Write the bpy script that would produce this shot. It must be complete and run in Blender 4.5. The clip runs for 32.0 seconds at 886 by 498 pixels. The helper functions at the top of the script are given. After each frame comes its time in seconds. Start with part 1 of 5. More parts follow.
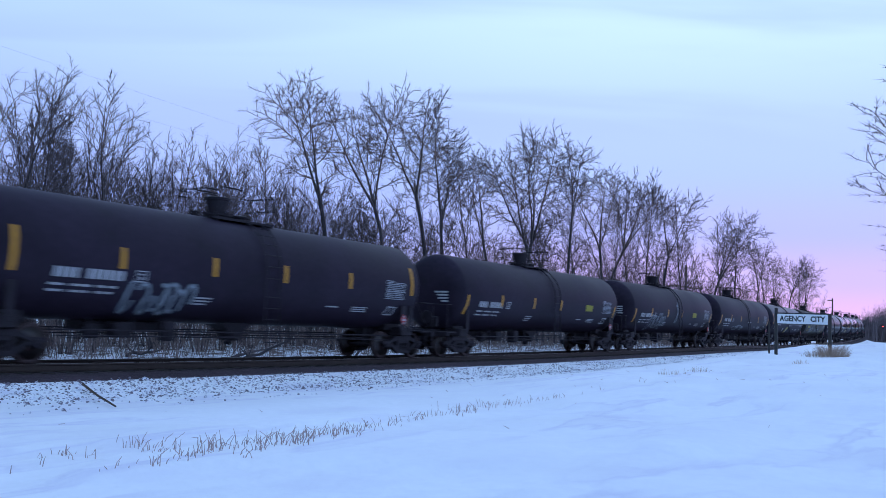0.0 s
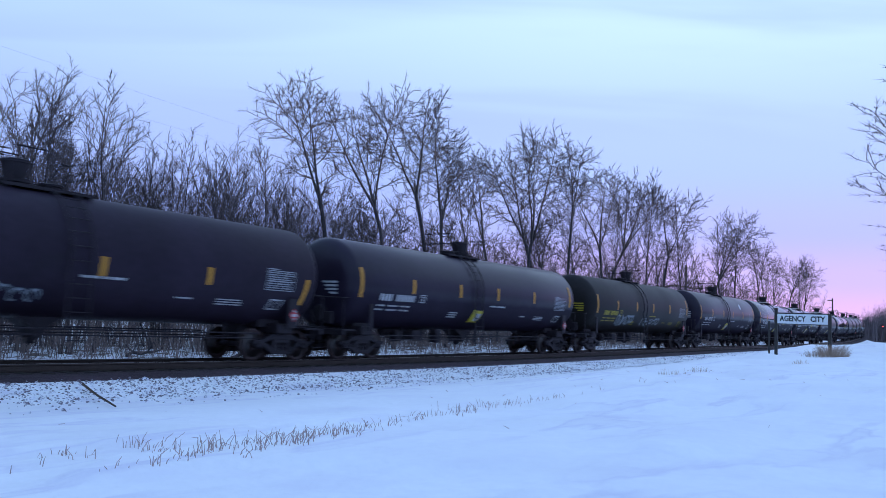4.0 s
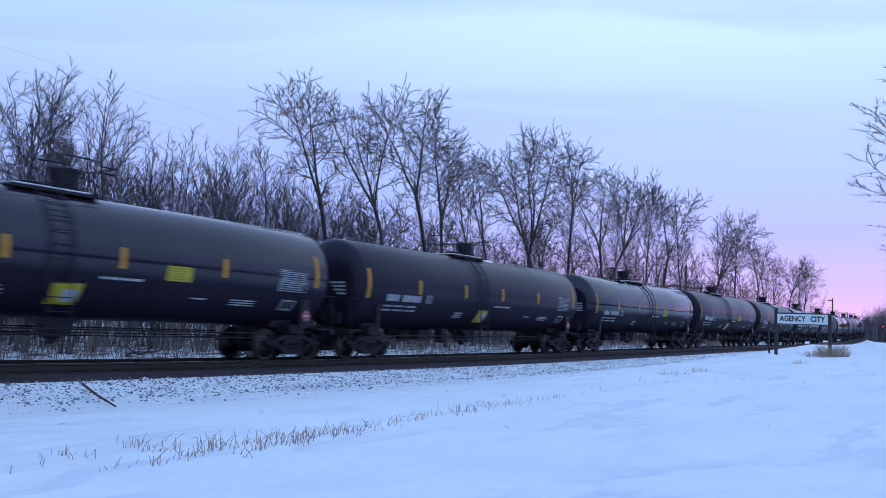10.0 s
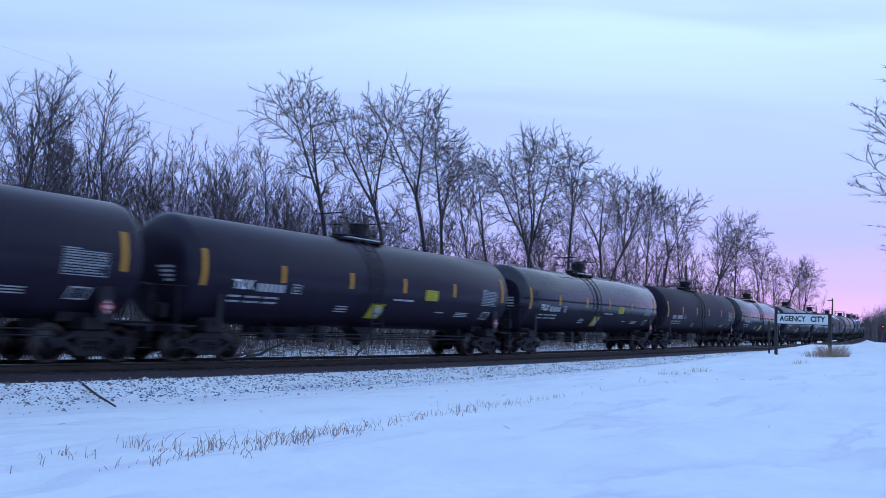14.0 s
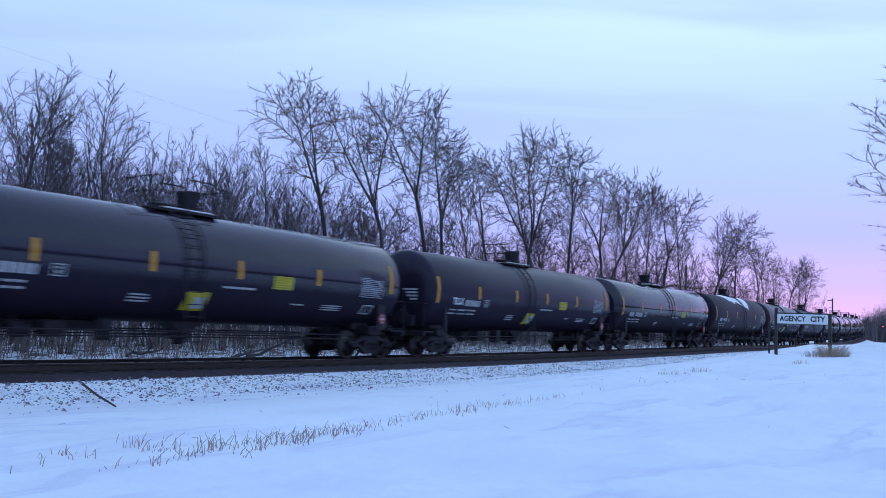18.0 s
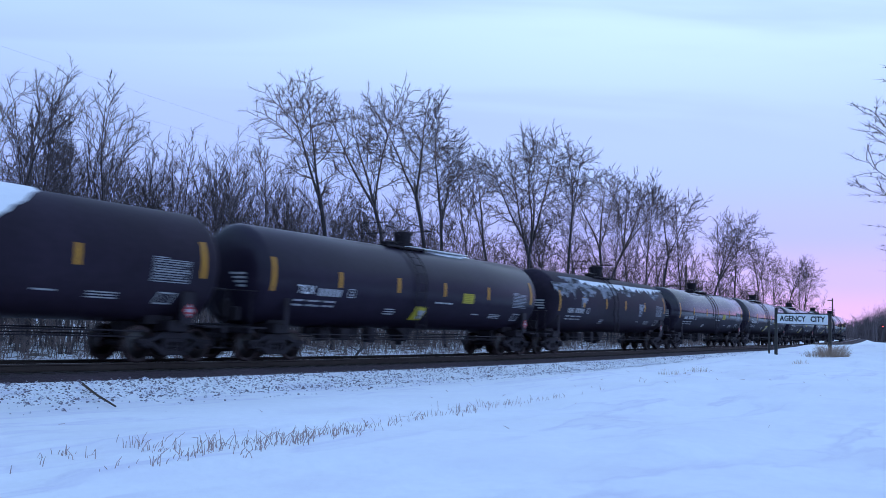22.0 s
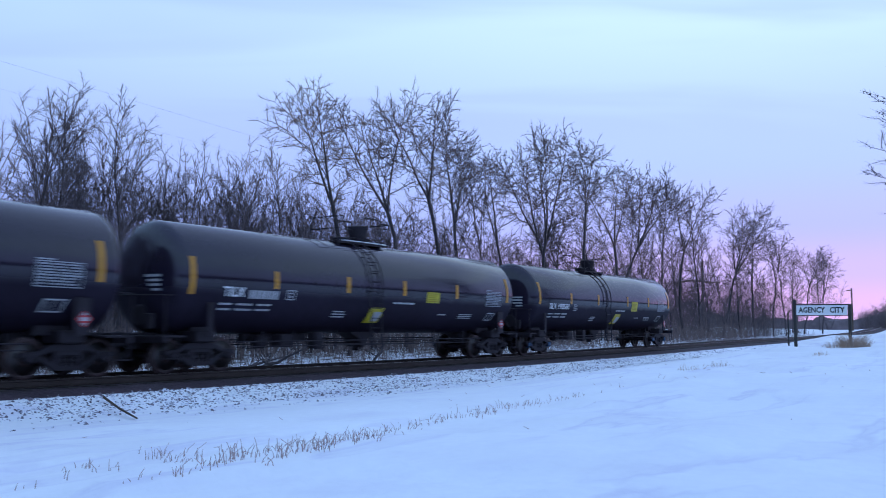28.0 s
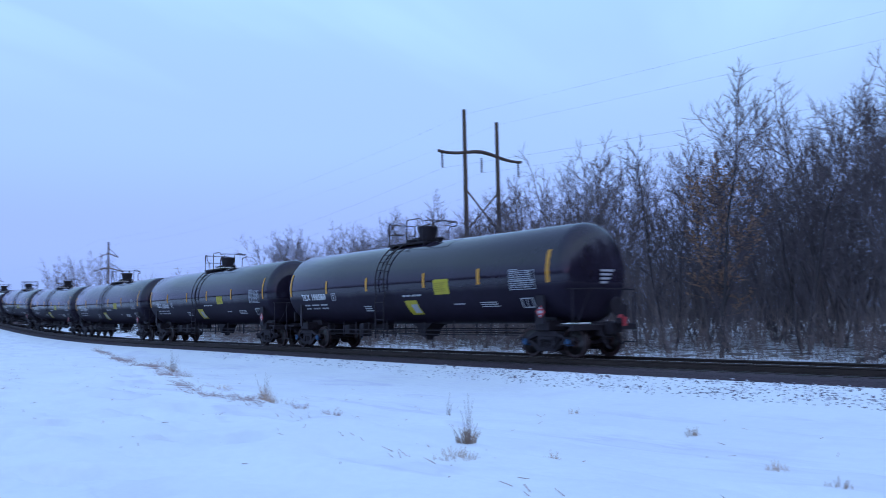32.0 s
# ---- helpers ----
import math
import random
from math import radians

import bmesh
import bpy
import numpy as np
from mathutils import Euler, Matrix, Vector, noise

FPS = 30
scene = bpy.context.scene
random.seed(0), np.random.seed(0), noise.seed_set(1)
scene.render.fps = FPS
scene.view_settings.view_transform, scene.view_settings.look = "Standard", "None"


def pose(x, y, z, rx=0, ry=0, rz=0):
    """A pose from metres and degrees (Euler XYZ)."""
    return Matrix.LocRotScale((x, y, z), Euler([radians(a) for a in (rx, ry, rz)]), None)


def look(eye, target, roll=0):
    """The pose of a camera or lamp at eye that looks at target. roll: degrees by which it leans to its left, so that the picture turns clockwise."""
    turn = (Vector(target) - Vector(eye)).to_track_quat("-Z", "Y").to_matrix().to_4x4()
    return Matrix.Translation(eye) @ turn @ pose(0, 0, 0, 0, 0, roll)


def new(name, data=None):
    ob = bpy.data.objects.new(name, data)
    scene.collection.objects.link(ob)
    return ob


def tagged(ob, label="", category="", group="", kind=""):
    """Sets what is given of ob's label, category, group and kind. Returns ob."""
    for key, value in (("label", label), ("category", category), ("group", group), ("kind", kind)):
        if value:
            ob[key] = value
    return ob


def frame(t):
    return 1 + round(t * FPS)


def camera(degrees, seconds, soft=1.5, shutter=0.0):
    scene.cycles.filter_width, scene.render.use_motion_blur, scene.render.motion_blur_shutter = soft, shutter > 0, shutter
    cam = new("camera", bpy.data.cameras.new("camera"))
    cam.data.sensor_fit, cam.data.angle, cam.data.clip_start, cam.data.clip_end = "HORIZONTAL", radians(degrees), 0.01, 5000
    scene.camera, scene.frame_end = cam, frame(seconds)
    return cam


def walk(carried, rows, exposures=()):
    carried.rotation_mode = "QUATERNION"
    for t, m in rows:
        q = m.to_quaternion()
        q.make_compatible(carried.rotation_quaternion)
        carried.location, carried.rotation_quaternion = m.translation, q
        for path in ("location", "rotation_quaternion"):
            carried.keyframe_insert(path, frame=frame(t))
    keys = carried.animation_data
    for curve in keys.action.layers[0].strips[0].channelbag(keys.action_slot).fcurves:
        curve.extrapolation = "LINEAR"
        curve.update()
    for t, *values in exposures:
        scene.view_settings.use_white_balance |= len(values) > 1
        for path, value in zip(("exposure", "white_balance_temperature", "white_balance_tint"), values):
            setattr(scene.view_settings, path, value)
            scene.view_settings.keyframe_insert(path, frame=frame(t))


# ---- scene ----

# ---- camera and its path ----
EYE = (0.0, 0.0, 1.19)
cam = camera(55.8, 32.0, soft=0.8, shutter=0.45)


def aim(yaw, pitch, roll):
    """Camera pose from its heading (0 = square to the track), tilt and lean, in degrees."""
    a, b = radians(yaw), radians(pitch)
    way = Vector((math.sin(a) * math.cos(b), math.cos(a) * math.cos(b), math.sin(b)))
    return look(EYE, Vector(EYE) + way, roll)


AIMS = [(0.0, 55.26, 5.64, 2.6), (26.6, 55.26, 5.64, 2.6), (27.5, 55.28, 5.71, 1.85), (28.0, 54.28, 5.79, 0.82), (28.5, 50.0, 5.51, 0.29),
        (28.8, 45.9, 5.4, 0.1), (29.0, 41.46, 5.13, -0.2), (29.3, 34.05, 4.95, -0.75), (29.5, 27.96, 4.8, -0.95), (29.8, 20.41, 4.5, -1.15),
        (30.0, 14.34, 4.2, -1.25), (30.2, 8.1, 3.9, -1.3), (30.5, -2.41, 3.0, -0.8), (30.6, -6.4, 2.65, -0.2), (31.0, -20.55, 2.2, 0.85),
        (31.4, -35.26, 2.85, 0.2), (31.5, -39.6, 3.3, -0.05), (31.7, -46.6, 4.25, -0.75), (32.0, -51.15, 4.92, -1.19)]
walk(cam, [(t, aim(a, b, c)) for t, a, b, c in AIMS], exposures=((0.0, 0.07), (28.2, 0.07), (29.0, 0.03), (30.0, 0.36), (31.0, 0.48), (32.0, 0.18)))

# ---- world, sun ----
world = bpy.data.worlds.new("winter_dusk_sky")
scene.world = world
world.use_nodes = True


def build_sky():
    nt = world.node_tree
    N, L = nt.nodes, nt.links
    N.clear()
    out = N.new("ShaderNodeOutputWorld")
    bg = N.new("ShaderNodeBackground")
    L.new(bg.outputs[0], out.inputs[0])
    co = N.new("ShaderNodeTexCoord")
    sep = N.new("ShaderNodeSeparateXYZ")
    L.new(co.outputs["Generated"], sep.inputs[0])

    def ramp(stops, src):
        r = N.new("ShaderNodeValToRGB")
        r.color_ramp.interpolation = "EASE"
        e = r.color_ramp.elements
        while len(e) < len(stops):
            e.new(0.5)
        for i, (p, c) in enumerate(stops):
            e[i].position, e[i].color = p, (*c, 1)
        L.new(src, r.inputs[0])
        return r

    def mix(kind, fac, a, b):
        m = N.new("ShaderNodeMixRGB")
        m.blend_type = kind
        for s, v in zip(m.inputs, (fac, a, b)):
            if hasattr(v, "is_output"):
                L.new(v, s)
            elif isinstance(v, (int, float)):
                s.default_value = v
            else:
                s.default_value = (*v, 1)
        return m.outputs[0]

    # clear-sky base far above the cloud deck, faint
    sky = N.new("ShaderNodeTexSky")
    sky.sky_type, sky.sun_disc = "NISHITA", False
    sky.sun_elevation, sky.sun_rotation = radians(3.0), radians(98)
    sky.air_density, sky.dust_density, sky.ozone_density = 1.0, 1.0, 3.0
    # overcast deck, from the horizon to the zenith
    deck = ramp([(0.0, (0.32, 0.42, 0.90)), (0.10, (0.372, 0.462, 0.98)), (0.22, (0.41, 0.548, 1.035)), (0.45, (0.435, 0.63, 1.09)), (1.0, (0.40, 0.56, 1.08))], sep.outputs[2])
    # afterglow low over the horizon towards the sunset (+X)
    dot = N.new("ShaderNodeVectorMath")
    dot.operation = "DOT_PRODUCT"
    dot.inputs[1].default_value = (0.985, 0.174, 0.0)
    L.new(co.outputs["Generated"], dot.inputs[0])
    side = ramp([(0.82, (0, 0, 0)), (0.99, (1, 1, 1))], dot.outputs["Value"])
    low = ramp([(0.0, (1, 1, 1)), (0.04, (0.95, 0.95, 0.95)), (0.075, (0.55, 0.55, 0.55)), (0.13, (0.14, 0.14, 0.14)), (0.2, (0, 0, 0))], sep.outputs[2])
    glow = mix("MULTIPLY", 1.0, side.outputs[0], low.outputs[0])
    col = mix("MIX", glow, deck.outputs[0], (0.72, 0.46, 0.94))
    # cloud bands: stretched noise on a flat deck overhead
    up = N.new("ShaderNodeMath")
    up.operation = "MAXIMUM"
    up.inputs[1].default_value = 0.06
    L.new(sep.outputs[2], up.inputs[0])
    div = N.new("ShaderNodeVectorMath")
    div.operation = "DIVIDE"
    L.new(co.outputs["Generated"], div.inputs[0])
    cmb = N.new("ShaderNodeCombineXYZ")
    for i in range(3):
        L.new(up.outputs[0], cmb.inputs[i])
    L.new(cmb.outputs[0], div.inputs[1])
    mp = N.new("ShaderNodeMapping")
    mp.vector_type = "TEXTURE"
    mp.inputs["Scale"].default_value = (3.0, 0.95, 1.0)
    mp.inputs["Rotation"].default_value = (0, 0, radians(-52))
    mp.inputs["Location"].default_value = (1.4, 0.9, 0)
    L.new(div.outputs[0], mp.inputs[0])
    nz = N.new("ShaderNodeTexNoise")
    nz.inputs["Scale"].default_value, nz.inputs["Detail"].default_value, nz.inputs["Roughness"].default_value, nz.inputs["Distortion"].default_value = 1.0, 4.0, 0.45, 0.6
    L.new(mp.outputs[0], nz.inputs[0])
    band = ramp([(0.40, (0, 0, 0)), (0.60, (1, 1, 1))], nz.outputs[0])
    hi = ramp([(0.20, (0, 0, 0)), (0.40, (1, 1, 1)), (0.75, (0.4, 0.4, 0.4))], sep.outputs[2])
    amount = mix("MULTIPLY", 1.0, band.outputs[0], hi.outputs[0])
    toward = ramp([(0.3, (0.5, 0.5, 0.5)), (0.9, (0.95, 0.95, 0.95))], dot.outputs["Value"])
    amount = mix("MULTIPLY", 1.0, amount, toward.outputs[0])
    col = mix("MIX", amount, col, (0.57, 0.80, 1.14))
    bright = ramp([(0.0, (0.86, 1.0, 1.0)), (0.8, (1.06, 1.06, 1.06)), (1.0, (1.18, 1.17, 1.12))], dot.outputs["Value"])
    col = mix("MULTIPLY", 1.0, col, bright.outputs[0])
    col = mix("ADD", 0.004, col, sky.outputs[0])
    L.new(col, bg.inputs[0])
    bg.inputs[1].default_value = 1.01


build_sky()
sun_data = bpy.data.lights.new("low_sun_behind_cloud", "SUN")
sun_data.energy, sun_data.angle, sun_data.color = 0.03, radians(60), (1.0, 0.72, 0.8)
sun = new("low_sun_behind_cloud", sun_data)
sun.matrix_world = look((200, 30, 45), (0, 15, 0))

# ---- materials ----


def material(name, base, rough=0.6, metal=0.0, var=0.15, scale=3.0, fine=40.0, bump=0.1, dist=0.01, stain=None, stain_at=(0.55, 0.75), spec=0.5, stretch=(1, 1, 1), coat=0.0, random_tint=0.0):
    m = bpy.data.materials.new(name)
    m.use_nodes = True
    nt = m.node_tree
    N, L = nt.nodes, nt.links
    p = N["Principled BSDF"]
    co = N.new("ShaderNodeTexCoord")
    mp = N.new("ShaderNodeMapping")
    mp.inputs["Scale"].default_value = stretch
    L.new(co.outputs["Object"], mp.inputs[0])
    big, small = N.new("ShaderNodeTexNoise"), N.new("ShaderNodeTexNoise")
    for t, s in ((big, scale), (small, fine)):
        t.inputs["Scale"].default_value, t.inputs["Detail"].default_value = s, 5.0
        L.new(mp.outputs[0], t.inputs[0])
    add = N.new("ShaderNodeMath")
    add.operation = "MULTIPLY_ADD"
    add.inputs[1].default_value, add.inputs[2].default_value = 0.5, 0.25
    L.new(small.outputs[0], add.inputs[0])
    mean = N.new("ShaderNodeMath")
    mean.operation = "MULTIPLY"
    L.new(add.outputs[0], mean.inputs[0])
    L.new(big.outputs[0], mean.inputs[1])
    r = N.new("ShaderNodeMapRange")
    r.inputs[1].default_value, r.inputs[2].default_value, r.inputs[3].default_value, r.inputs[4].default_value = 0.1, 0.4, 1 - var, 1 + var
    L.new(mean.outputs[0], r.inputs[0])
    mul = N.new("ShaderNodeMixRGB")
    mul.blend_type = "MULTIPLY"
    mul.inputs[0].default_value, mul.inputs[1].default_value = 1, (*base, 1)
    L.new(r.outputs[0], mul.inputs[2])
    last = mul.outputs[0]
    if random_tint:
        oi = N.new("ShaderNodeObjectInfo")
        rr = N.new("ShaderNodeMapRange")
        rr.inputs[3].default_value, rr.inputs[4].default_value = 1 - random_tint, 1 + random_tint
        L.new(oi.outputs["Random"], rr.inputs[0])
        m2 = N.new("ShaderNodeMixRGB")
        m2.blend_type = "MULTIPLY"
        m2.inputs[0].default_value = 1
        L.new(last, m2.inputs[1])
        L.new(rr.outputs[0], m2.inputs[2])
        last = m2.outputs[0]
    if stain:
        sn = N.new("ShaderNodeTexNoise")
        sn.inputs["Scale"].default_value, sn.inputs["Detail"].default_value, sn.inputs["Roughness"].default_value = scale * 1.7, 8.0, 0.65
        L.new(mp.outputs[0], sn.inputs[0])
        sr = N.new("ShaderNodeMapRange")
        sr.interpolation_type = "SMOOTHSTEP"
        sr.inputs[1].default_value, sr.inputs[2].default_value = stain_at
        L.new(sn.outputs[0], sr.inputs[0])
        m3 = N.new("ShaderNodeMixRGB")
        m3.inputs[2].default_value = (*stain, 1)
        L.new(sr.outputs[0], m3.inputs[0])
        L.new(last, m3.inputs[1])
        last = m3.outputs[0]
    L.new(last, p.inputs["Base Color"])
    rv = N.new("ShaderNodeMapRange")
    rv.inputs[3].default_value, rv.inputs[4].default_value = max(0.02, rough * 0.8), min(1.0, rough * 1.2)
    L.new(big.outputs[0], rv.inputs[0])
    L.new(rv.outputs[0], p.inputs["Roughness"])
    p.inputs["Metallic"].default_value = metal
    p.inputs["Specular IOR Level"].default_value = spec
    p.inputs["Coat Weight"].default_value = coat
    p.inputs["Coat Roughness"].default_value = 0.12
    if bump:
        b = N.new("ShaderNodeBump")
        b.inputs["Strength"].default_value, b.inputs["Distance"].default_value = bump, dist
        L.new(small.outputs[0], b.inputs["Height"])
        L.new(b.outputs[0], p.inputs["Normal"])
    return m


SNOW = material("snow", (0.88, 0.89, 0.905), 0.75, var=0.05, scale=0.35, fine=5.0, bump=0.5, dist=0.06, spec=0.2, stain=(0.83, 0.83, 0.88), stain_at=(0.48, 0.74))


def crust_edges(m):
    """Thin grey-lilac edges coloured into noise-picked patches of the snow."""
    nt = m.node_tree
    N, L = nt.nodes, nt.links
    p = N["Principled BSDF"]
    src = p.inputs["Base Color"].links[0].from_socket
    co = N.new("ShaderNodeTexCoord")
    mp = N.new("ShaderNodeMapping")
    mp.inputs["Scale"].default_value, mp.inputs["Rotation"].default_value = (0.32, 1.0, 1.0), (0, 0, radians(-14))
    L.new(co.outputs["Object"], mp.inputs[0])
    line, where = N.new("ShaderNodeTexNoise"), N.new("ShaderNodeTexNoise")
    for t, s in ((line, 0.9), (where, 0.35)):
        t.inputs["Scale"].default_value, t.inputs["Detail"].default_value = s, 3.0
        L.new(mp.outputs[0], t.inputs[0])
    edge = N.new("ShaderNodeValToRGB")
    e = edge.color_ramp.elements
    e.new(0.5), e.new(0.5)
    for i, (q, v) in enumerate(((0.50, 0.0), (0.553, 0.75), (0.572, 0.40), (0.70, 0.0))):
        e[i].position, e[i].color = q, (v, v, v, 1)
    L.new(line.outputs[0], edge.inputs[0])
    r = N.new("ShaderNodeMapRange")
    r.interpolation_type = "SMOOTHSTEP"
    r.inputs[1].default_value, r.inputs[2].default_value, r.inputs[4].default_value = 0.42, 0.60, 0.70
    L.new(where.outputs[0], r.inputs[0])
    mul = N.new("ShaderNodeMath")
    mul.operation = "MULTIPLY"
    L.new(edge.outputs[0], mul.inputs[0])
    L.new(r.outputs[0], mul.inputs[1])
    mix = N.new("ShaderNodeMixRGB")
    mix.inputs[2].default_value = (0.66, 0.64, 0.78, 1)
    L.new(mul.outputs[0], mix.inputs[0])
    L.new(src, mix.inputs[1])
    L.new(mix.outputs[0], p.inputs["Base Color"])


crust_edges(SNOW)
LITTER = material("leaf_litter_under_snow", (0.15, 0.112, 0.092), 0.95, var=0.5, scale=0.9, fine=9.0, bump=1.0, dist=0.08, stain=(0.80, 0.82, 0.86), stain_at=(0.44, 0.52))
FROST = material("streaked_frost", (0.24, 0.25, 0.29), 0.8, var=0.5, scale=1.5, fine=12, bump=0.2, stain=(0.02, 0.02, 0.025), stain_at=(0.45, 0.6), stretch=(0.5, 1, 2.0))
BALLAST = material("ballast_stone", (0.046, 0.028, 0.036), 0.9, var=0.45, scale=2.0, fine=14.0, bump=1.0, dist=0.05)
ROCK = material("snowy_stone", (0.17, 0.14, 0.165), 0.9, var=0.5, scale=4.0, fine=20.0, bump=0.4, stain=(0.74, 0.75, 0.82), stain_at=(0.47, 0.58))
RAIL = material("rail_steel", (0.06, 0.042, 0.036), 0.55, 0.6, var=0.3, scale=2.0, bump=0.2)
RAIL_TOP = material("polished_rail_head", (0.35, 0.34, 0.34), 0.28, 1.0, var=0.1, bump=0.0)
TIE = material("creosoted_timber", (0.035, 0.027, 0.022), 0.9, var=0.4, scale=2.0, fine=30, bump=0.5, random_tint=0.3)
GLOSS = material("gloss_black_paint", (0.0185, 0.0138, 0.0250), 0.09, var=0.3, scale=0.6, fine=5.0, bump=0.012, dist=0.01, spec=0.50)
SATIN = material("satin_black_paint", (0.0205, 0.0145, 0.0270), 0.30, spec=0.26, var=0.3, scale=0.5, fine=6.0, bump=0.04, dist=0.01)


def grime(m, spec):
    """Paint turns rougher and less specular below mid-height, with a ragged upper edge."""
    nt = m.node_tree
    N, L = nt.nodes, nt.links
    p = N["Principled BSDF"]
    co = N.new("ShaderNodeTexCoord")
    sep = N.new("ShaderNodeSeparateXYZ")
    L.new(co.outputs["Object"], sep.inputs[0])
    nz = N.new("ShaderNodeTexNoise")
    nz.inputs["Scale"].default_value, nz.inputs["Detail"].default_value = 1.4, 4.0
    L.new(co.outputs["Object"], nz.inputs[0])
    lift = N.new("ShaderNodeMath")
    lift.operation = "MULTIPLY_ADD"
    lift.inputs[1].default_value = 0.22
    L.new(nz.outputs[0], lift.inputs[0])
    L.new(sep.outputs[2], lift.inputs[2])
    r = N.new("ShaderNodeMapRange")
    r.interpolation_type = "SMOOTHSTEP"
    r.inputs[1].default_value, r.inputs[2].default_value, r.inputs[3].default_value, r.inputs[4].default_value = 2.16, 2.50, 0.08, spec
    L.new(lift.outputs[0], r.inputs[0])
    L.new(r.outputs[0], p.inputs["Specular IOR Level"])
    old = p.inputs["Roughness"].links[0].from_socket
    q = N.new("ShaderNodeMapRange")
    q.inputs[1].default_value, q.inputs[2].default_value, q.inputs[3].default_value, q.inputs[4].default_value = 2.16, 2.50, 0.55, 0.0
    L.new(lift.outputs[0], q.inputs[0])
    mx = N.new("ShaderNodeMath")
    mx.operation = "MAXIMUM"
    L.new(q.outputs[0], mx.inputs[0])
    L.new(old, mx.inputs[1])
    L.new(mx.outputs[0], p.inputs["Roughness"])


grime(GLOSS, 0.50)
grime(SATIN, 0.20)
MATTE = material("weathered_black_paint", (0.0250, 0.0175, 0.0290), 0.5, spec=0.10, var=0.4, scale=0.5, fine=7.0, bump=0.05, stain=(0.016, 0.015, 0.016), stain_at=(0.55, 0.85))
BROWN = material("brown_black_paint", (0.017, 0.0135, 0.0135), 0.5, spec=0.2, var=0.35, scale=0.5, fine=7.0, bump=0.05, stain=(0.026, 0.02, 0.014), stain_at=(0.55, 0.85))
UNDER = material("grimy_black_steel", (0.0215, 0.0160, 0.0210), 0.6, 0.0, spec=0.22, var=0.4, scale=3.0, fine=25, bump=0.15, stain=(0.02, 0.015, 0.013), stain_at=(0.55, 0.8))
WHEEL = material("rusty_wheel_steel", (0.045, 0.022, 0.022), 0.7, 0.0, var=0.4, scale=4.0, fine=30, bump=0.1)
TREAD = material("worn_wheel_tread", (0.07, 0.062, 0.062), 0.45, 1.0, var=0.2, bump=0.0)
BEARING = material("blue_bearing_cap", (0.02, 0.08, 0.18), 0.5, var=0.3, scale=12.0, bump=0.05)
STRIPE = material("amber_reflective_tape", (0.55, 0.24, 0.012), 0.45, var=0.15, scale=8.0, bump=0.0)
YELLOW = material("yellow_panel_paint", (0.42, 0.34, 0.012), 0.5, var=0.15, scale=6.0, bump=0.0)
WHITE = material("white_stencil_paint", (0.38, 0.38, 0.40), 0.6, var=0.2, scale=8.0, bump=0.0)
WHITE_BRIGHT = material("white_lettering_paint", (0.7, 0.7, 0.72), 0.6, var=0.1, scale=8.0, bump=0.0)
GREY_INK = material("grey_panel_paint", (0.27, 0.28, 0.31), 0.6, var=0.2, scale=8.0, bump=0.0)
DULL_YELLOW = material("faded_yellow_paint", (0.26, 0.23, 0.012), 0.6, var=0.2, scale=6.0, bump=0.0)
YELLOW_INK = material("dull_yellow_stencil", (0.30, 0.24, 0.01), 0.6, var=0.2, scale=8.0, bump=0.0)
BLACK_INK = material("black_stencil_paint", (0.008, 0.008, 0.01), 0.6, var=0.2, scale=8.0, bump=0.0)
GRAFFITI = material("faded_spray_paint", (0.20, 0.23, 0.26), 0.6, var=0.5, scale=3.0, bump=0.0)
RED = material("red_plastic", (0.42, 0.03, 0.04), 0.4, var=0.1, bump=0.0)
RED_LAMP = material("lit_red_lens", (0.4, 0.02, 0.02), 0.3, bump=0.0)
RED_LAMP.node_tree.nodes["Principled BSDF"].inputs["Emission Color"].default_value = (1.0, 0.05, 0.06, 1)
RED_LAMP.node_tree.nodes["Principled BSDF"].inputs["Emission Strength"].default_value = 6.0
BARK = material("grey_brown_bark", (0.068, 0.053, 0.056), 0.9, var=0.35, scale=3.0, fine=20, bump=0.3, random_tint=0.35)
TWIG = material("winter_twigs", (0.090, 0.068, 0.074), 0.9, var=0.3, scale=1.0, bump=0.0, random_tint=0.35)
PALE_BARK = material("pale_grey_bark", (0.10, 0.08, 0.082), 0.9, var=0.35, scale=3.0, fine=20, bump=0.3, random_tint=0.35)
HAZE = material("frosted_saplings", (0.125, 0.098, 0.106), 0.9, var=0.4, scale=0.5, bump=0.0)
RUSSET = material("russet_dead_leaves", (0.34, 0.19, 0.12), 0.9, var=0.4, scale=2.0, bump=0.0, random_tint=0.2)
STRAW = material("dry_straw_grass", (0.46, 0.33, 0.25), 0.9, var=0.35, scale=3.0, bump=0.0, random_tint=0.25)
STUBBLE_STRAW = material("weathered_stubble", (0.43, 0.315, 0.295), 0.9, var=0.4, scale=6.0, bump=0.0)
BRUSH = material("dead_brush_stems", (0.17, 0.122, 0.112), 0.9, var=0.4, scale=1.0, bump=0.0, random_tint=0.3)
POLE = material("weathered_pole_timber", (0.09, 0.062, 0.045), 0.85, var=0.3, scale=2.0, fine=25, bump=0.3, stretch=(1, 1, 0.15))
WIRE = material("aluminium_cable", (0.16, 0.17, 0.20), 0.5, 0.4, bump=0.0)
SIGN_WHITE = material("white_sign_enamel", (0.74, 0.76, 0.78), 0.45, var=0.08, scale=3.0, bump=0.0)
SIGN_POST = material("dark_sign_post", (0.03, 0.026, 0.024), 0.7, var=0.3, bump=0.1)
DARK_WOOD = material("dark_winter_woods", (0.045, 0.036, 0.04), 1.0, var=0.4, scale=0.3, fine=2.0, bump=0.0)
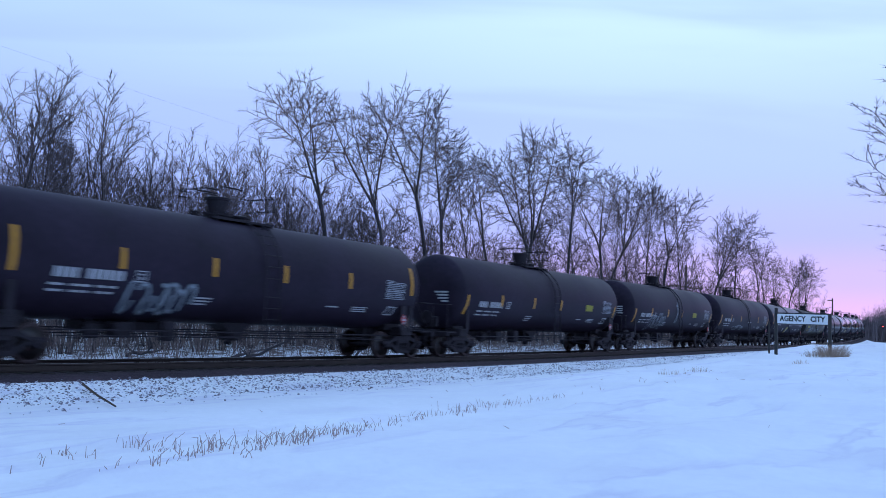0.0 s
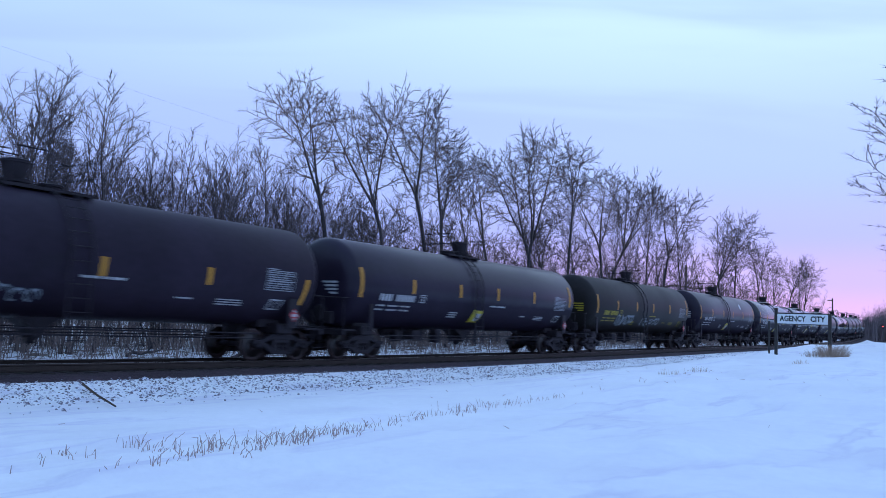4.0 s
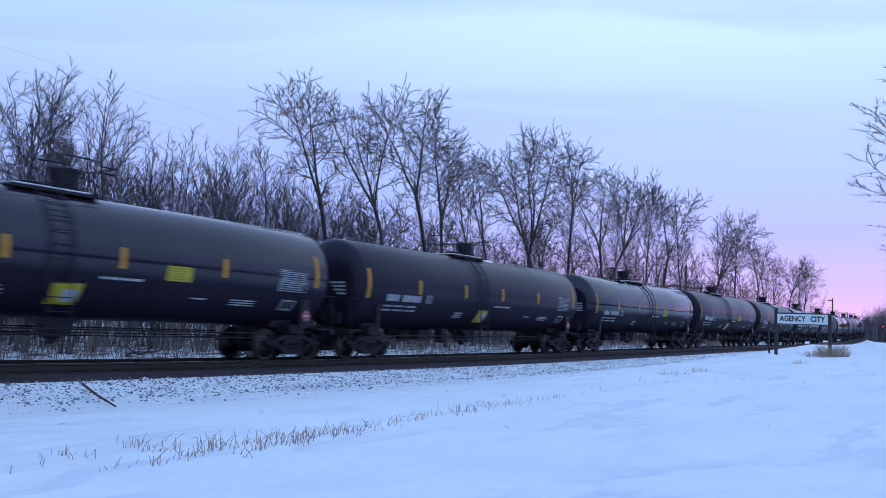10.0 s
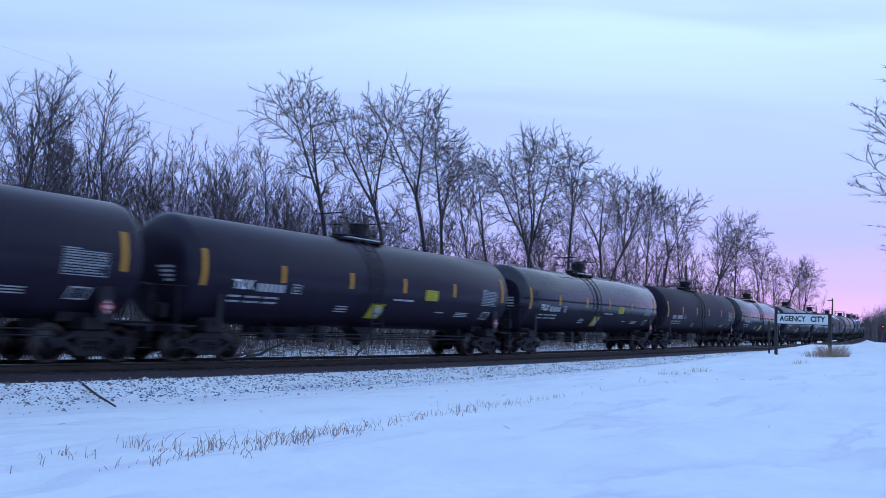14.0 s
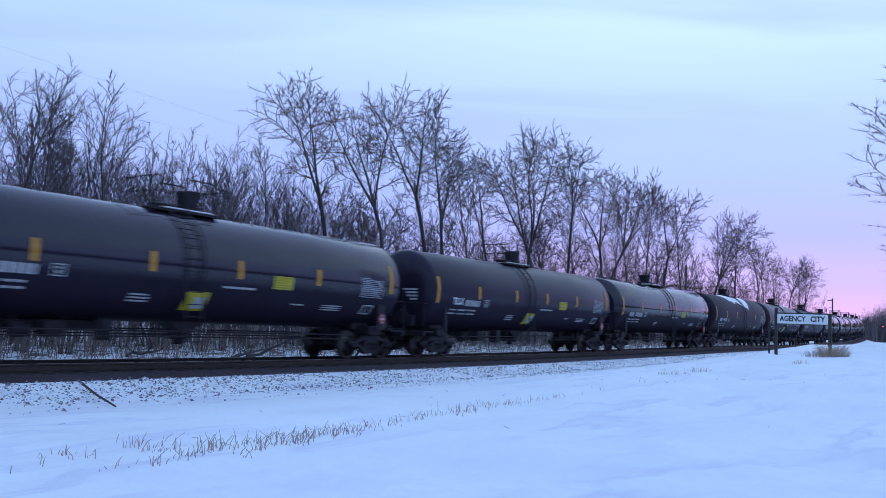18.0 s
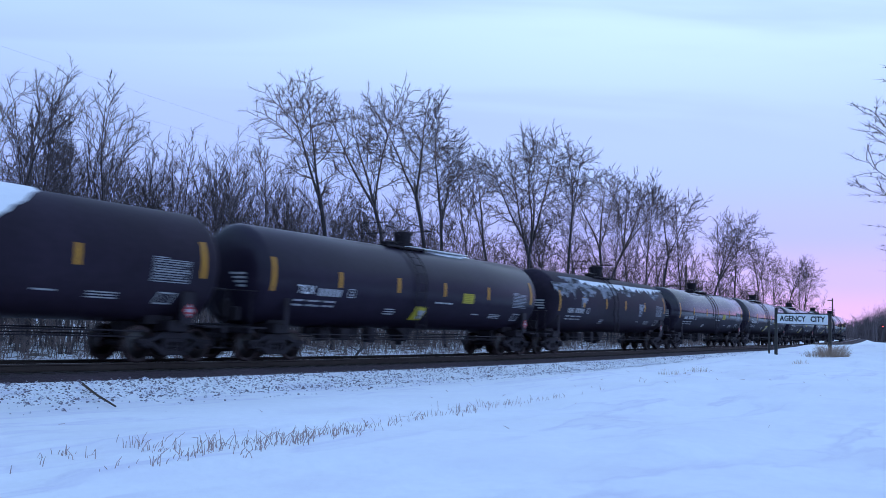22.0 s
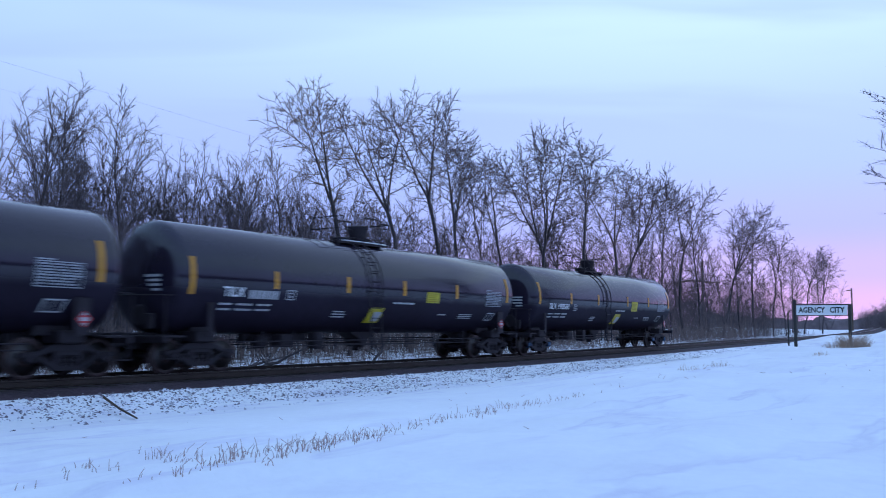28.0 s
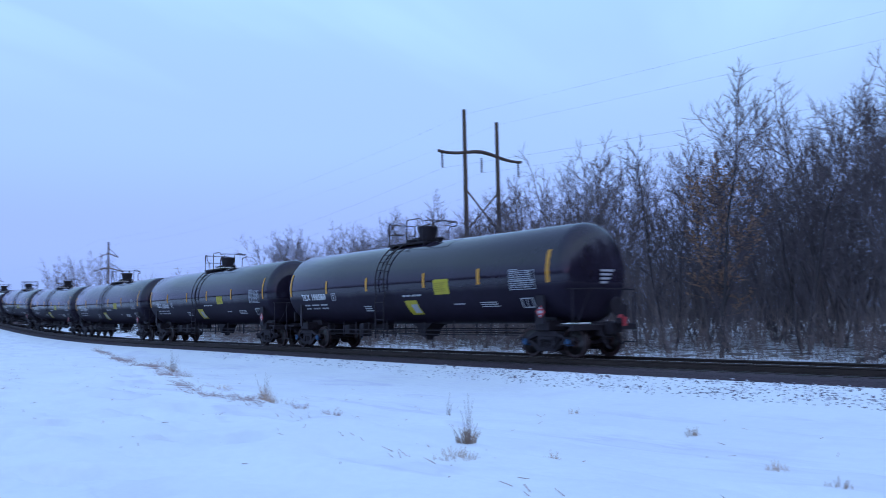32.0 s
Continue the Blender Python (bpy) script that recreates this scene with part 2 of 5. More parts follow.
# paler than DARK_WOOD: the haze of distance is put into this colour
FAR_WOOD = material("hazed_far_woods", (0.16, 0.125, 0.13), 1.0, var=0.4, scale=0.3, fine=2.0, bump=0.0)

# ---- the lie of the land ----
TRACK_Y, HALF = 19.17, 9.05


def track_y(x):
    """Centre line of the track: straight past the camera, then bending away."""
    q = min(max(x / 50, -2.4), 1.6)
    y = TRACK_Y + 0.153 * q * q * (1 + q) if q > 0 else TRACK_Y + 0.85 * max(0.0, -q - 0.25) ** 2
    y += 1.66 * (max(x / 50, 1.6) - 1.6)
    f = max(x - 70, 0) / 50
    b = max(x - 185, 0) / 50
    return y + 0.712 * (f * f if f < 3.2 else 3.2 * (2 * f - 3.2)) + 1.9 * (b * b if b < 2 else 2 * (2 * b - 2))


def track_z(x):
    """Height of the rail tops."""
    q = x / 50
    if q < -1.0:
        e = -(q + 1)
        return 0.293 + 0.3 * e + 0.95 * e * e if e < 1.0 else 1.543 + 1.2 * (1 - math.exp(-1.8 * (e - 1)))
    p = min(q, 1.6)
    z = 0.087 * p + 0.611 * p * p + 0.094 * p ** 3 - 0.137 * p ** 4
    z += 0.52 * (min(max(q, 1.6), 9.0) - 1.6)
    f = max(x - 70, 0) / 50
    return z + 0.242 * min(f, 2.4) ** 2 - 0.25 * max(q - 3.8, 0)


def along(x):
    """Pose on the track at x: origin on the rail tops, local x along the track."""
    d = 0.5
    dy, dz = track_y(x + d) - track_y(x - d), track_z(x + d) - track_z(x - d)
    return Matrix.Translation((x, track_y(x), track_z(x))) @ Euler((0, -math.atan2(dz, 2 * d), math.atan2(dy, 2 * d))).to_matrix().to_4x4()


def lerp_table(v, table):
    for (a, p), (b, r) in zip(table, table[1:]):
        if v <= b:
            k = max(0.0, (v - a) / (b - a))
            return p + (r - p) * k
    return table[-1][1]


CROSS = [(-60, -0.2), (-19, -0.35), (-12.2, -0.37), (-11.8, -0.57), (-8.5, -0.74), (-4.2, -0.70), (-3.3, -0.62), (-2.06, -0.30), (-1.9, -0.29), (-1.7, -0.2),
         (1.7, -0.2), (2.0, -0.25), (3.4, -0.46), (6.0, -0.52), (10, -0.5), (30, -0.15), (120, 0.4)]


def ground_z(x, y):
    d = y - track_y(x)
    e = d
    if x < -12 and d < -3.3:
        edge = min(-12.2 + 0.21 * (-x - 12), -4.6)
        e = -12.2 + d - edge if d < edge else -3.3 - 8.9 * (d + 3.3) / (edge + 3.3)
    z = track_z(x) + lerp_table(e, CROSS)
    if x > -6 and -15.5 < e < -8.5:
        k = min(1.0, (x + 6) / 7)
        flat = track_z(x) - 0.36 - 0.38 * (e + 15.5) / 7.0
        z += k * (flat - lerp_table(e, CROSS) - track_z(x))
    near = min(max((-d - 3.0) / 5.0, 0.0), 1.0)
    z += near * 0.022 * min(max(x, 0), 60) * min(1.0, max(0.0, 1.0 - (x - 60) / 110))
    amp = min(max((abs(d) - 4.0) / 3.0, 0.0), 1.0)
    v = Vector((x, y, 0))
    z += amp * (0.05 * noise.noise(v * 0.35) + 0.10 * noise.noise(v * 0.09) + 0.018 * noise.noise(v * 1.3))
    if x < -4 and e < -12.0:
        dent = max(0.0, noise.noise(Vector((x * 1.1, y * 1.9, 7))) - 0.22)
        z += (0.06 * noise.noise(v * 1.9) - 0.75 * dent) * min(1.0, (-x - 4) / 6) * min(1.0, (-12.0 - e))
    if -30 < x < 45 and d < -6:
        k = noise.noise(Vector((x * 0.22 + y * 0.1, y * 0.55 - x * 0.12, 5)))
        z += 0.07 * min(max((k - 0.05) / 0.06, 0.0), 1.0) * min(1.0, (-d - 6) / 3) + 0.02 * noise.noise(Vector((x * 0.9, y * 2.4, 2)))
    return z


# ---- mesh helpers ----


def mesh_of(name, verts, faces, mat, smooth=False):
    me = bpy.data.meshes.new(name)
    me.from_pydata(verts, [], faces)
    me.materials.append(mat)
    if smooth:
        me.polygons.foreach_set("use_smooth", [True] * len(me.polygons))
    me.update()
    return me


def put(name, me, parent=None, m=None, label=""):
    ob = new(name, me)
    if m is not None:
        ob.matrix_basis = m
    if parent is not None:
        ob.parent = parent
    if label:
        ob["label"] = label
    return ob


class Form:
    """Collects shapes of one part."""

    def __init__(self):
        self.v, self.f = [], []

    def box(self, x0, y0, z0, x1, y1, z1, bevel=0.0):
        n = len(self.v)
        b = bevel
        if b <= 0:
            self.v += [(x, y, z) for z in (z0, z1) for y in (y0, y1) for x in (x0, x1)]
            self.f += [tuple(n + i for i in q) for q in ((0, 2, 3, 1), (4, 5, 7, 6), (0, 1, 5, 4), (2, 6, 7, 3), (0, 4, 6, 2), (1, 3, 7, 5))]
            return self
        bm = bmesh.new()
        bmesh.ops.create_cube(bm, size=1.0)
        for w in bm.verts:
            w.co = Vector(((x0 + x1) / 2 + w.co.x * (x1 - x0), (y0 + y1) / 2 + w.co.y * (y1 - y0), (z0 + z1) / 2 + w.co.z * (z1 - z0)))
        bmesh.ops.bevel(bm, geom=bm.edges[:], offset=b, segments=1, affect="EDGES")
        bm.verts.index_update()
        self.v += [tuple(w.co) for w in bm.verts]
        self.f += [tuple(n + w.index for w in q.verts) for q in bm.faces]
        bm.free()
        return self

    def tube(self, pts, r, sides=6, r2=None, cap=True):
        pts = [Vector(p) for p in pts]
        r2 = r if r2 is None else r2
        n0 = len(self.v)
        for i, p in enumerate(pts):
            d = (pts[min(i + 1, len(pts) - 1)] - pts[max(i - 1, 0)]).normalized()
            u = d.orthogonal().normalized() if abs(d.z) > 0.9 else Vector((0, 0, 1)).cross(d).normalized()
            w = d.cross(u)
            k = r + (r2 - r) * i / max(1, len(pts) - 1)
            for j in range(sides):
                a = 2 * math.pi * j / sides
                self.v.append(tuple(p + (u * math.cos(a) + w * math.sin(a)) * k))
        for i in range(len(pts) - 1):
            for j in range(sides):
                a, b = n0 + i * sides + j, n0 + i * sides + (j + 1) % sides
                self.f.append((a, b, b + sides, a + sides))
        if cap:
            self.f.append(tuple(n0 + j for j in reversed(range(sides))))
            self.f.append(tuple(n0 + (len(pts) - 1) * sides + j for j in range(sides)))
        return self

    def lathe(self, profile, axis, at=(0, 0, 0), sides=24):
        """profile: (distance along the axis, radius)."""
        n0 = len(self.v)
        for s, r in profile:
            for j in range(sides):
                a = 2 * math.pi * j / sides
                c, d = math.cos(a) * r, math.sin(a) * r
                p = {"x": (s, c, d), "y": (c, s, d), "z": (c, d, s)}[axis]
                self.v.append((at[0] + p[0], at[1] + p[1], at[2] + p[2]))
        for i in range(len(profile) - 1):
            for j in range(sides):
                a, b = n0 + i * sides + j, n0 + i * sides + (j + 1) % sides
                self.f.append((a, b, b + sides, a + sides))
        self.f.append(tuple(n0 + j for j in range(sides)))
        self.f.append(tuple(n0 + (len(profile) - 1) * sides + j for j in range(sides)))
        return self

    def plate(self, outline, y0, y1):
        """A flat outline in x, z given thickness along y."""
        n, k = len(self.v), len(outline)
        self.v += [(x, y0, z) for x, z in outline] + [(x, y1, z) for x, z in outline]
        self.f += [tuple(range(n, n + k)), tuple(range(n + 2 * k - 1, n + k - 1, -1))]
        self.f += [(n + i, n + k + i, n + k + (i + 1) % k, n + (i + 1) % k) for i in range(k)]
        return self

    def mesh(self, name, mat, smooth=False):
        me = mesh_of(name, self.v, self.f, mat, smooth)
        bm = bmesh.new()
        bm.from_mesh(me)
        bmesh.ops.recalc_face_normals(bm, faces=bm.faces[:])
        bm.to_mesh(me)
        bm.free()
        return me

# ---- ground, track bed ----


def spread(a, b, step0, grow, lo, hi):
    """Even steps between a and b, then growing ones out to lo and hi."""
    xs = list(np.arange(a, b, step0))
    s, x = step0, b
    while x < hi:
        xs.append(x)
        s *= grow
        x += s
    xs.append(hi)
    s, x, left = step0, a, []
    while x > lo:
        s *= grow
        x -= s
        left.append(x)
    left[-1] = lo
    return sorted(set(round(float(v), 3) for v in left + xs))


def build_ground():
    xs = spread(-30, 60, 0.35, 1.05, -2500, 2500)
    ds = spread(-21, -3.3, 0.22, 1.10, -2500, 2500)
    ds = sorted(set(ds + [-3.3, -2.06, -1.9, -1.75, 1.75, 2.0, 3.6]))
    verts = []
    for x in xs:
        ty = track_y(min(max(x, -600), 460))
        for d in ds:
            y = ty + d
            z = ground_z(min(max(x, -600), 460), y)
            if abs(d) < 1.9:
                z -= 0.12
            verts.append((x, y, z))
    n = len(ds)
    faces = [(i * n + j, (i + 1) * n + j, (i + 1) * n + j + 1, i * n + j + 1) for i in range(len(xs) - 1) for j in range(n - 1)]
    ob = put("ground", mesh_of("ground", verts, faces, SNOW, True))
    tagged(ob, "thin wind-packed snow over a level field and ditch", "ground", kind="structure")


build_ground()


def sweep(name, profile, mat, x0, x1, step, smooth=False):
    """A bar of constant section (offset across, height) along the track."""
    xs = list(np.arange(x0, x1 + step, step))
    verts = []
    for x in xs:
        m = along(float(x))
        verts += [tuple(m @ Vector((0, d, z))) for d, z in profile]
    k = len(profile)
    faces = [(i * k + j, (i + 1) * k + j, (i + 1) * k + (j + 1) % k, i * k + (j + 1) % k) for i in range(len(xs) - 1) for j in range(k)]
    faces += [tuple(range(k)), tuple(reversed(range(len(verts) - k, len(verts))))]
    me = mesh_of(name, verts, faces, mat, smooth)
    bm = bmesh.new()
    bm.from_mesh(me)
    bmesh.ops.recalc_face_normals(bm, faces=bm.faces[:])
    bm.to_mesh(me)
    bm.free()
    return me


def build_track():
    bed = put("track_bed", sweep("track_bed", [(-2.25, -0.48), (-2.06, -0.285), (-1.80, -0.205), (-1.3, -0.19), (1.3, -0.19), (1.78, -0.205), (2.15, -0.42)], BALLAST, -530, 455, 2.5))
    tagged(bed, "bare dark crushed-stone ballast bed of the railway line", "track bed", kind="structure")
    head = [(-0.035, 0), (-0.037, -0.035), (-0.009, -0.05), (-0.009, -0.15), (-0.07, -0.165), (-0.07, -0.175), (0.07, -0.175), (0.07, -0.165), (0.009, -0.15), (0.009, -0.05), (0.037, -0.035), (0.035, 0)]
    for side in (-0.7525, 0.7525):
        rail = put("rail", sweep("rail", [(d + side, z) for d, z in head], RAIL, -530, 455, 2.0))
        tagged(rail, "rust-brown steel rail with a worn shiny head", "rail", "rails of the track", kind="structure")
        put("running_surface", sweep("running_surface", [(side - 0.03, 0.0), (side - 0.028, 0.003), (side + 0.028, 0.003), (side + 0.03, 0.0)], RAIL_TOP, -530, 455, 2.0), rail, label="bright worn rail head")
    tie = Form().box(-0.115, -1.3, -0.36, 0.115, 1.3, -0.172, 0.012).mesh("tie", TIE)
    x = -58.0
    holder = bed
    while x < 92:
        ob = put("tie", tie, holder, along(x) @ pose(0, random.uniform(-0.03, 0.03), 0, 0, 0, random.uniform(-1, 1)))
        x += 0.52
    # stones with snow between them on the shoulder
    base = []
    for k in range(6):
        bm = bmesh.new()
        bmesh.ops.create_icosphere(bm, subdivisions=1, radius=1.0)
        for w in bm.verts:
            w.co *= random.uniform(0.7, 1.2)
            w.co.z *= 0.7
        bm.verts.index_update()
        base.append(([w.co.copy() for w in bm.verts], [[w.index for w in q.verts] for q in bm.faces]))
        bm.free()
    verts, faces = [], []
    for i in range(9500):
        x = random.triangular(-45, 75, 12)
        d = -2.0 - 1.55 * random.random() ** 1.3
        if random.random() < 0.14:
            d = random.uniform(-4.6, -3.3)
        if noise.noise(Vector((x * 0.7, d * 1.6, 3))) < -0.2 or (x < 6 and d < -3.0):
            continue
        y = track_y(x) + d
        s = random.uniform(0.014, 0.04) * (1.7 if random.random() < 0.07 else 1)
        z = ground_z(x, y) + s * (random.uniform(-0.4, 0.25) if x > 6 else random.uniform(-0.5, 0.2))
        co, fs = base[i % 6]
        r = Euler((random.uniform(0, 6), random.uniform(0, 6), random.uniform(0, 6))).to_matrix()
        n = len(verts)
        verts += [tuple(r @ (c * s) + Vector((x, y, z))) for c in co]
        faces += [[n + j for j in q] for q in fs]
    for i in range(8500):
        x = random.triangular(-24, 50, 8)
        d = -2.0 - 1.25 * random.random()
        if noise.noise(Vector((x * 1.1, d * 2.2, 8))) < -0.3:
            continue
        y = track_y(x) + d
        s = random.uniform(0.010, 0.024)
        z = ground_z(x, y) + s * random.uniform(-0.2, 0.3)
        co, fs = base[i % 6]
        n = len(verts)
        verts += [(c.x * s * 1.8 + x, c.y * s + y, c.z * s + z) for c in co]
        faces += [[n + j for j in q] for q in fs]
    tagged(put("shoulder_stones", mesh_of("shoulder_stones", verts, faces, ROCK)), "scattered dark ballast stones poking out of the snow on the track shoulder", "stones", kind="stuff")


build_track()

# ---- tank cars ----
R_TANK, Z_TANK, A_TRUCK = 1.515, 2.52, 7.23


def patch(u0, u1, z0, z1, lift=0.006, side=-1, skew=0.0, seg=5, form=None):
    """A painted area on the tank's side, between heights z0 and z1."""
    F = form or Form()
    n = len(F.v)
    a0, a1 = (math.asin(max(-1, min(1, (z - Z_TANK) / R_TANK))) for z in (z0, z1))
    for i in range(seg + 1):
        k = i / seg
        a = a0 + (a1 - a0) * k
        y, z = side * math.cos(a) * (R_TANK + lift), Z_TANK + math.sin(a) * (R_TANK + lift)
        F.v += [(u0 + skew * k, y, z), (u1 + skew * k, y, z)]
    F.f += [(n + 2 * i, n + 2 * i + 1, n + 2 * i + 3, n + 2 * i + 2) for i in range(seg)]
    return F


def bars(u0, u1, z0, z1, rows, form, gaps=(), lift=0.008):
    """Rows of small print that cannot be read."""
    h = (z1 - z0) / (2 * rows - 1)
    cuts = [u0, *gaps, u1]
    for i in range(rows):
        for a, b in zip(cuts, cuts[1:]):
            w = (b - a) * random.uniform(0.72, 0.95)
            patch(a, a + w, z1 - (2 * i + 1) * h, z1 - 2 * i * h, lift, seg=2, form=form)


def head_bars(end, form, y0, z0):
    """Small white print on the tank head."""
    for i, w in enumerate((0.62, 0.5, 0.45, 0.3)):
        z = z0 - 0.12 * i
        n = len(form.v)
        for y in (y0, y0 + w):
            for q in (z, z - 0.065):
                rr = math.hypot(y, q - Z_TANK)
                form.v.append((end * (8.475 - 0.17 * (rr / 1.35) ** 4 + 0.006), y, q))
        form.f.append((n, n + 1, n + 3, n + 2))


MESHES = {}


def keep(key, make):
    if key not in MESHES:
        MESHES[key] = make()
    return MESHES[key]


def make_tank(mat):
    prof = [(8.0, R_TANK), (8.1, 1.49), (8.2, 1.43), (8.29, 1.32), (8.36, 1.15), (8.42, 0.85), (8.46, 0.45), (8.475, 0.02)]
    prof = [(-s, r) for s, r in reversed(prof)] + [(-4.0, R_TANK), (0.0, R_TANK), (4.0, R_TANK)] + prof
    F = Form().lathe(prof, "x", (0, 0, Z_TANK), 64)
    return F.mesh("tank", mat, True)


def side_frame():
    F = Form()
    F.plate([(-1.15, 0.50), (-1.12, 0.60), (-0.75, 0.62), (-0.42, 0.78), (0.42, 0.78), (0.75, 0.62), (1.12, 0.60), (1.15, 0.50), (0.78, 0.50), (0.42, 0.64), (-0.42, 0.64), (-0.78, 0.50)], -0.09, 0.09)
    F.plate([(-0.80, 0.52), (-0.62, 0.52), (-0.26, 0.30), (0.26, 0.30), (0.62, 0.52), (0.80, 0.52), (0.36, 0.19), (-0.36, 0.19)], -0.085, 0.085)
    F.plate([(-0.36, 0.28), (-0.24, 0.28), (-0.24, 0.66), (-0.36, 0.66)], -0.08, 0.08)
    F.plate([(0.24, 0.28), (0.36, 0.28), (0.36, 0.66), (0.24, 0.66)], -0.08, 0.08)
    for u in (-0.889, 0.889):
        F.box(u - 0.15, -0.10, 0.40, u + 0.15, 0.10, 0.58, 0.03)
    return F.mesh("side_frame", UNDER)


def springs():
    F = Form()
    for u in (-0.15, 0.0, 0.15):
        F.lathe([(0.28, 0.062), (0.30, 0.07), (0.36, 0.055), (0.40, 0.07), (0.46, 0.055), (0.50, 0.07), (0.54, 0.06)], "z", (u, 0, 0), 10)
    F.box(-0.26, -0.1, 0.52, 0.26, 0.1, 0.64, 0.02)
    return F.mesh("spring_nest", UNDER, False)


def wheelset(name):
    F = Form()
    F.lathe([(-1.02, 0.075), (1.02, 0.075)], "y", (0, 0, 0), 12)
    return F.mesh(name, UNDER)


def wheel_mesh():
    F = Form()
    F.lathe([(-0.07, 0.11), (-0.085, 0.14), (-0.03, 0.2), (-0.025, 0.33), (-0.06, 0.385), (-0.065, 0.43), (-0.055, 0.456), (0.035, 0.457), (0.045, 0.485), (0.07, 0.482), (0.07, 0.39), (0.02, 0.33), (0.01, 0.2), (0.08, 0.12)], "y", (0, 0, 0), 28)
    return F.mesh("wheel", WHEEL, False)


def tread_mesh():
    F = Form()
    F.lathe([(-0.05, 0.4575), (0.03, 0.4585)], "y", (0, 0, 0), 28)
    return F.mesh("tread", TREAD, True)


def cap_mesh(mat):
    F = Form()
    F.lathe([(-0.12, 0.04), (-0.12, 0.085), (-0.105, 0.105), (-0.02, 0.115), (0.06, 0.115)], "y", (0, 0, 0), 18)
    for k in range(3):
        a = 2 * math.pi * k / 3
        F.box(0.06 * math.cos(a) - 0.018, -0.145, 0.06 * math.sin(a) - 0.018, 0.06 * math.cos(a) + 0.018, -0.118, 0.06 * math.sin(a) + 0.018)
    return F.mesh("bearing_cap", mat, False)


def coupler_mesh():
    F = Form()
    F.box(8.35, -0.10, 0.78, 8.86, 0.10, 0.98, 0.02)
    F.plate([(8.80, 0.70), (9.02, 0.70), (9.06, 0.76), (9.06, 1.02), (9.0, 1.06), (8.80, 1.04)], -0.22, 0.06)
    F.plate([(8.86, 0.74), (9.10, 0.74), (9.12, 0.98), (8.86, 1.0)], 0.06, 0.20)
    F.tube([(8.75, -0.45, 0.72), (8.85, -0.3, 0.62), (9.0, -0.2, 0.6)], 0.022, 6)
    F.tube([(8.7, 0.18, 0.80), (8.85, 0.26, 0.55), (8.98, 0.26, 0.40), (9.06, 0.24, 0.42)], 0.03, 6)
    return F.mesh("coupler", UNDER)


def end_frame_mesh():
    F = Form()
    F.box(7.95, -1.35, 0.93, 8.62, 1.35, 0.99, 0.015)
    F.box(6.2, -0.33, 0.62, 8.6, 0.33, 1.05, 0.03)
    F.box(8.5, -1.42, 0.80, 8.64, 1.42, 0.98, 0.02)
    F.box(6.9, -1.25, 0.80, 7.5, 1.25, 1.10, 0.03)
    for s in (-1, 1):
        F.box(7.12, s * 1.38 - 0.02, 0.95, 7.28, s * 1.38 + 0.02, 1.85, 0.01)
        F.tube([(8.56, s * 1.38, 0.98), (8.56, s * 1.38, 0.42)], 0.018, 5)
        F.tube([(8.2, s * 1.38, 0.95), (8.2, s * 1.38, 0.42)], 0.018, 5)
        F.box(8.18, s * 1.38 - 0.10, 0.40, 8.58, s * 1.38 + 0.06, 0.425)
    return F.mesh("end_sill", UNDER)


def end_rail_mesh():
    F = Form()
    for s in (-1, 1):
        F.tube([(8.58, s * 1.36, 0.98), (8.6, s * 1.36, 1.92), (8.55, s * 1.34, 2.0), (8.1, s * 1.2, 2.02)], 0.019, 6)
    F.tube([(8.6, -1.36, 2.0), (8.62, -0.6, 2.02), (8.62, 0.6, 2.02), (8.6, 1.36, 2.0)], 0.019, 6)
    F.tube([(8.58, -1.2, 0.98), (8.6, -0.6, 2.0)], 0.014, 5)
    F.tube([(8.58, 0.5, 0.98), (8.62, 0.5, 2.0)], 0.014, 5)
    F.box(8.60, 0.62, 1.15, 8.7, 0.95, 1.55, 0.02)
    F.lathe([(8.66, 0.24), (8.68, 0.28), (8.70, 0.24)], "x", (0, 0.45, 1.5), 16)
    return F.mesh("end_handrail", UNDER)


def ladder_mesh():
    """The two stiles; the rungs are parts of their own."""
    F = Form()
    for u in (-0.95, -0.40):
        pts = [(u, -1.60, 0.50), (u, -1.60, 1.9)]
        for a in np.linspace(-0.3, 1.32, 9):
            pts.append((u, -math.cos(a) * (R_TANK + 0.09), Z_TANK + math.sin(a) * (R_TANK + 0.09)))
        F.tube(pts, 0.024, 6)
    return F.mesh("ladder", UNDER)


def ladder_rungs(ladder):
    rung = keep("rung", lambda: Form().tube([(-0.95, 0, 0), (-0.40, 0, 0)], 0.014, 5).mesh("rung", UNDER))
    spots = [(-1.60, z) for z in np.arange(0.55, 1.9, 0.32)]
    spots += [(-math.cos(a) * (R_TANK + 0.09), Z_TANK + math.sin(a) * (R_TANK + 0.09)) for a in np.arange(-0.1, 1.2, 0.21)]
    for y, z in spots:
        put("rung", rung, ladder, pose(0, float(y), float(z)))


def platform_mesh():
    F = Form()
    F.box(-1.25, -0.62, 4.005, 1.05, 0.62, 4.035, 0.01)
    F.box(-1.25, -0.645, 3.97, 1.05, -0.62, 4.04)
    F.box(-1.25, 0.62, 3.97, 1.05, 0.645, 4.04)
    for u in (-1.15, -0.2, 0.95):
        F.box(u - 0.03, -0.6, 3.85, u + 0.03, 0.6, 4.0)
    return F.mesh("walkway", UNDER)


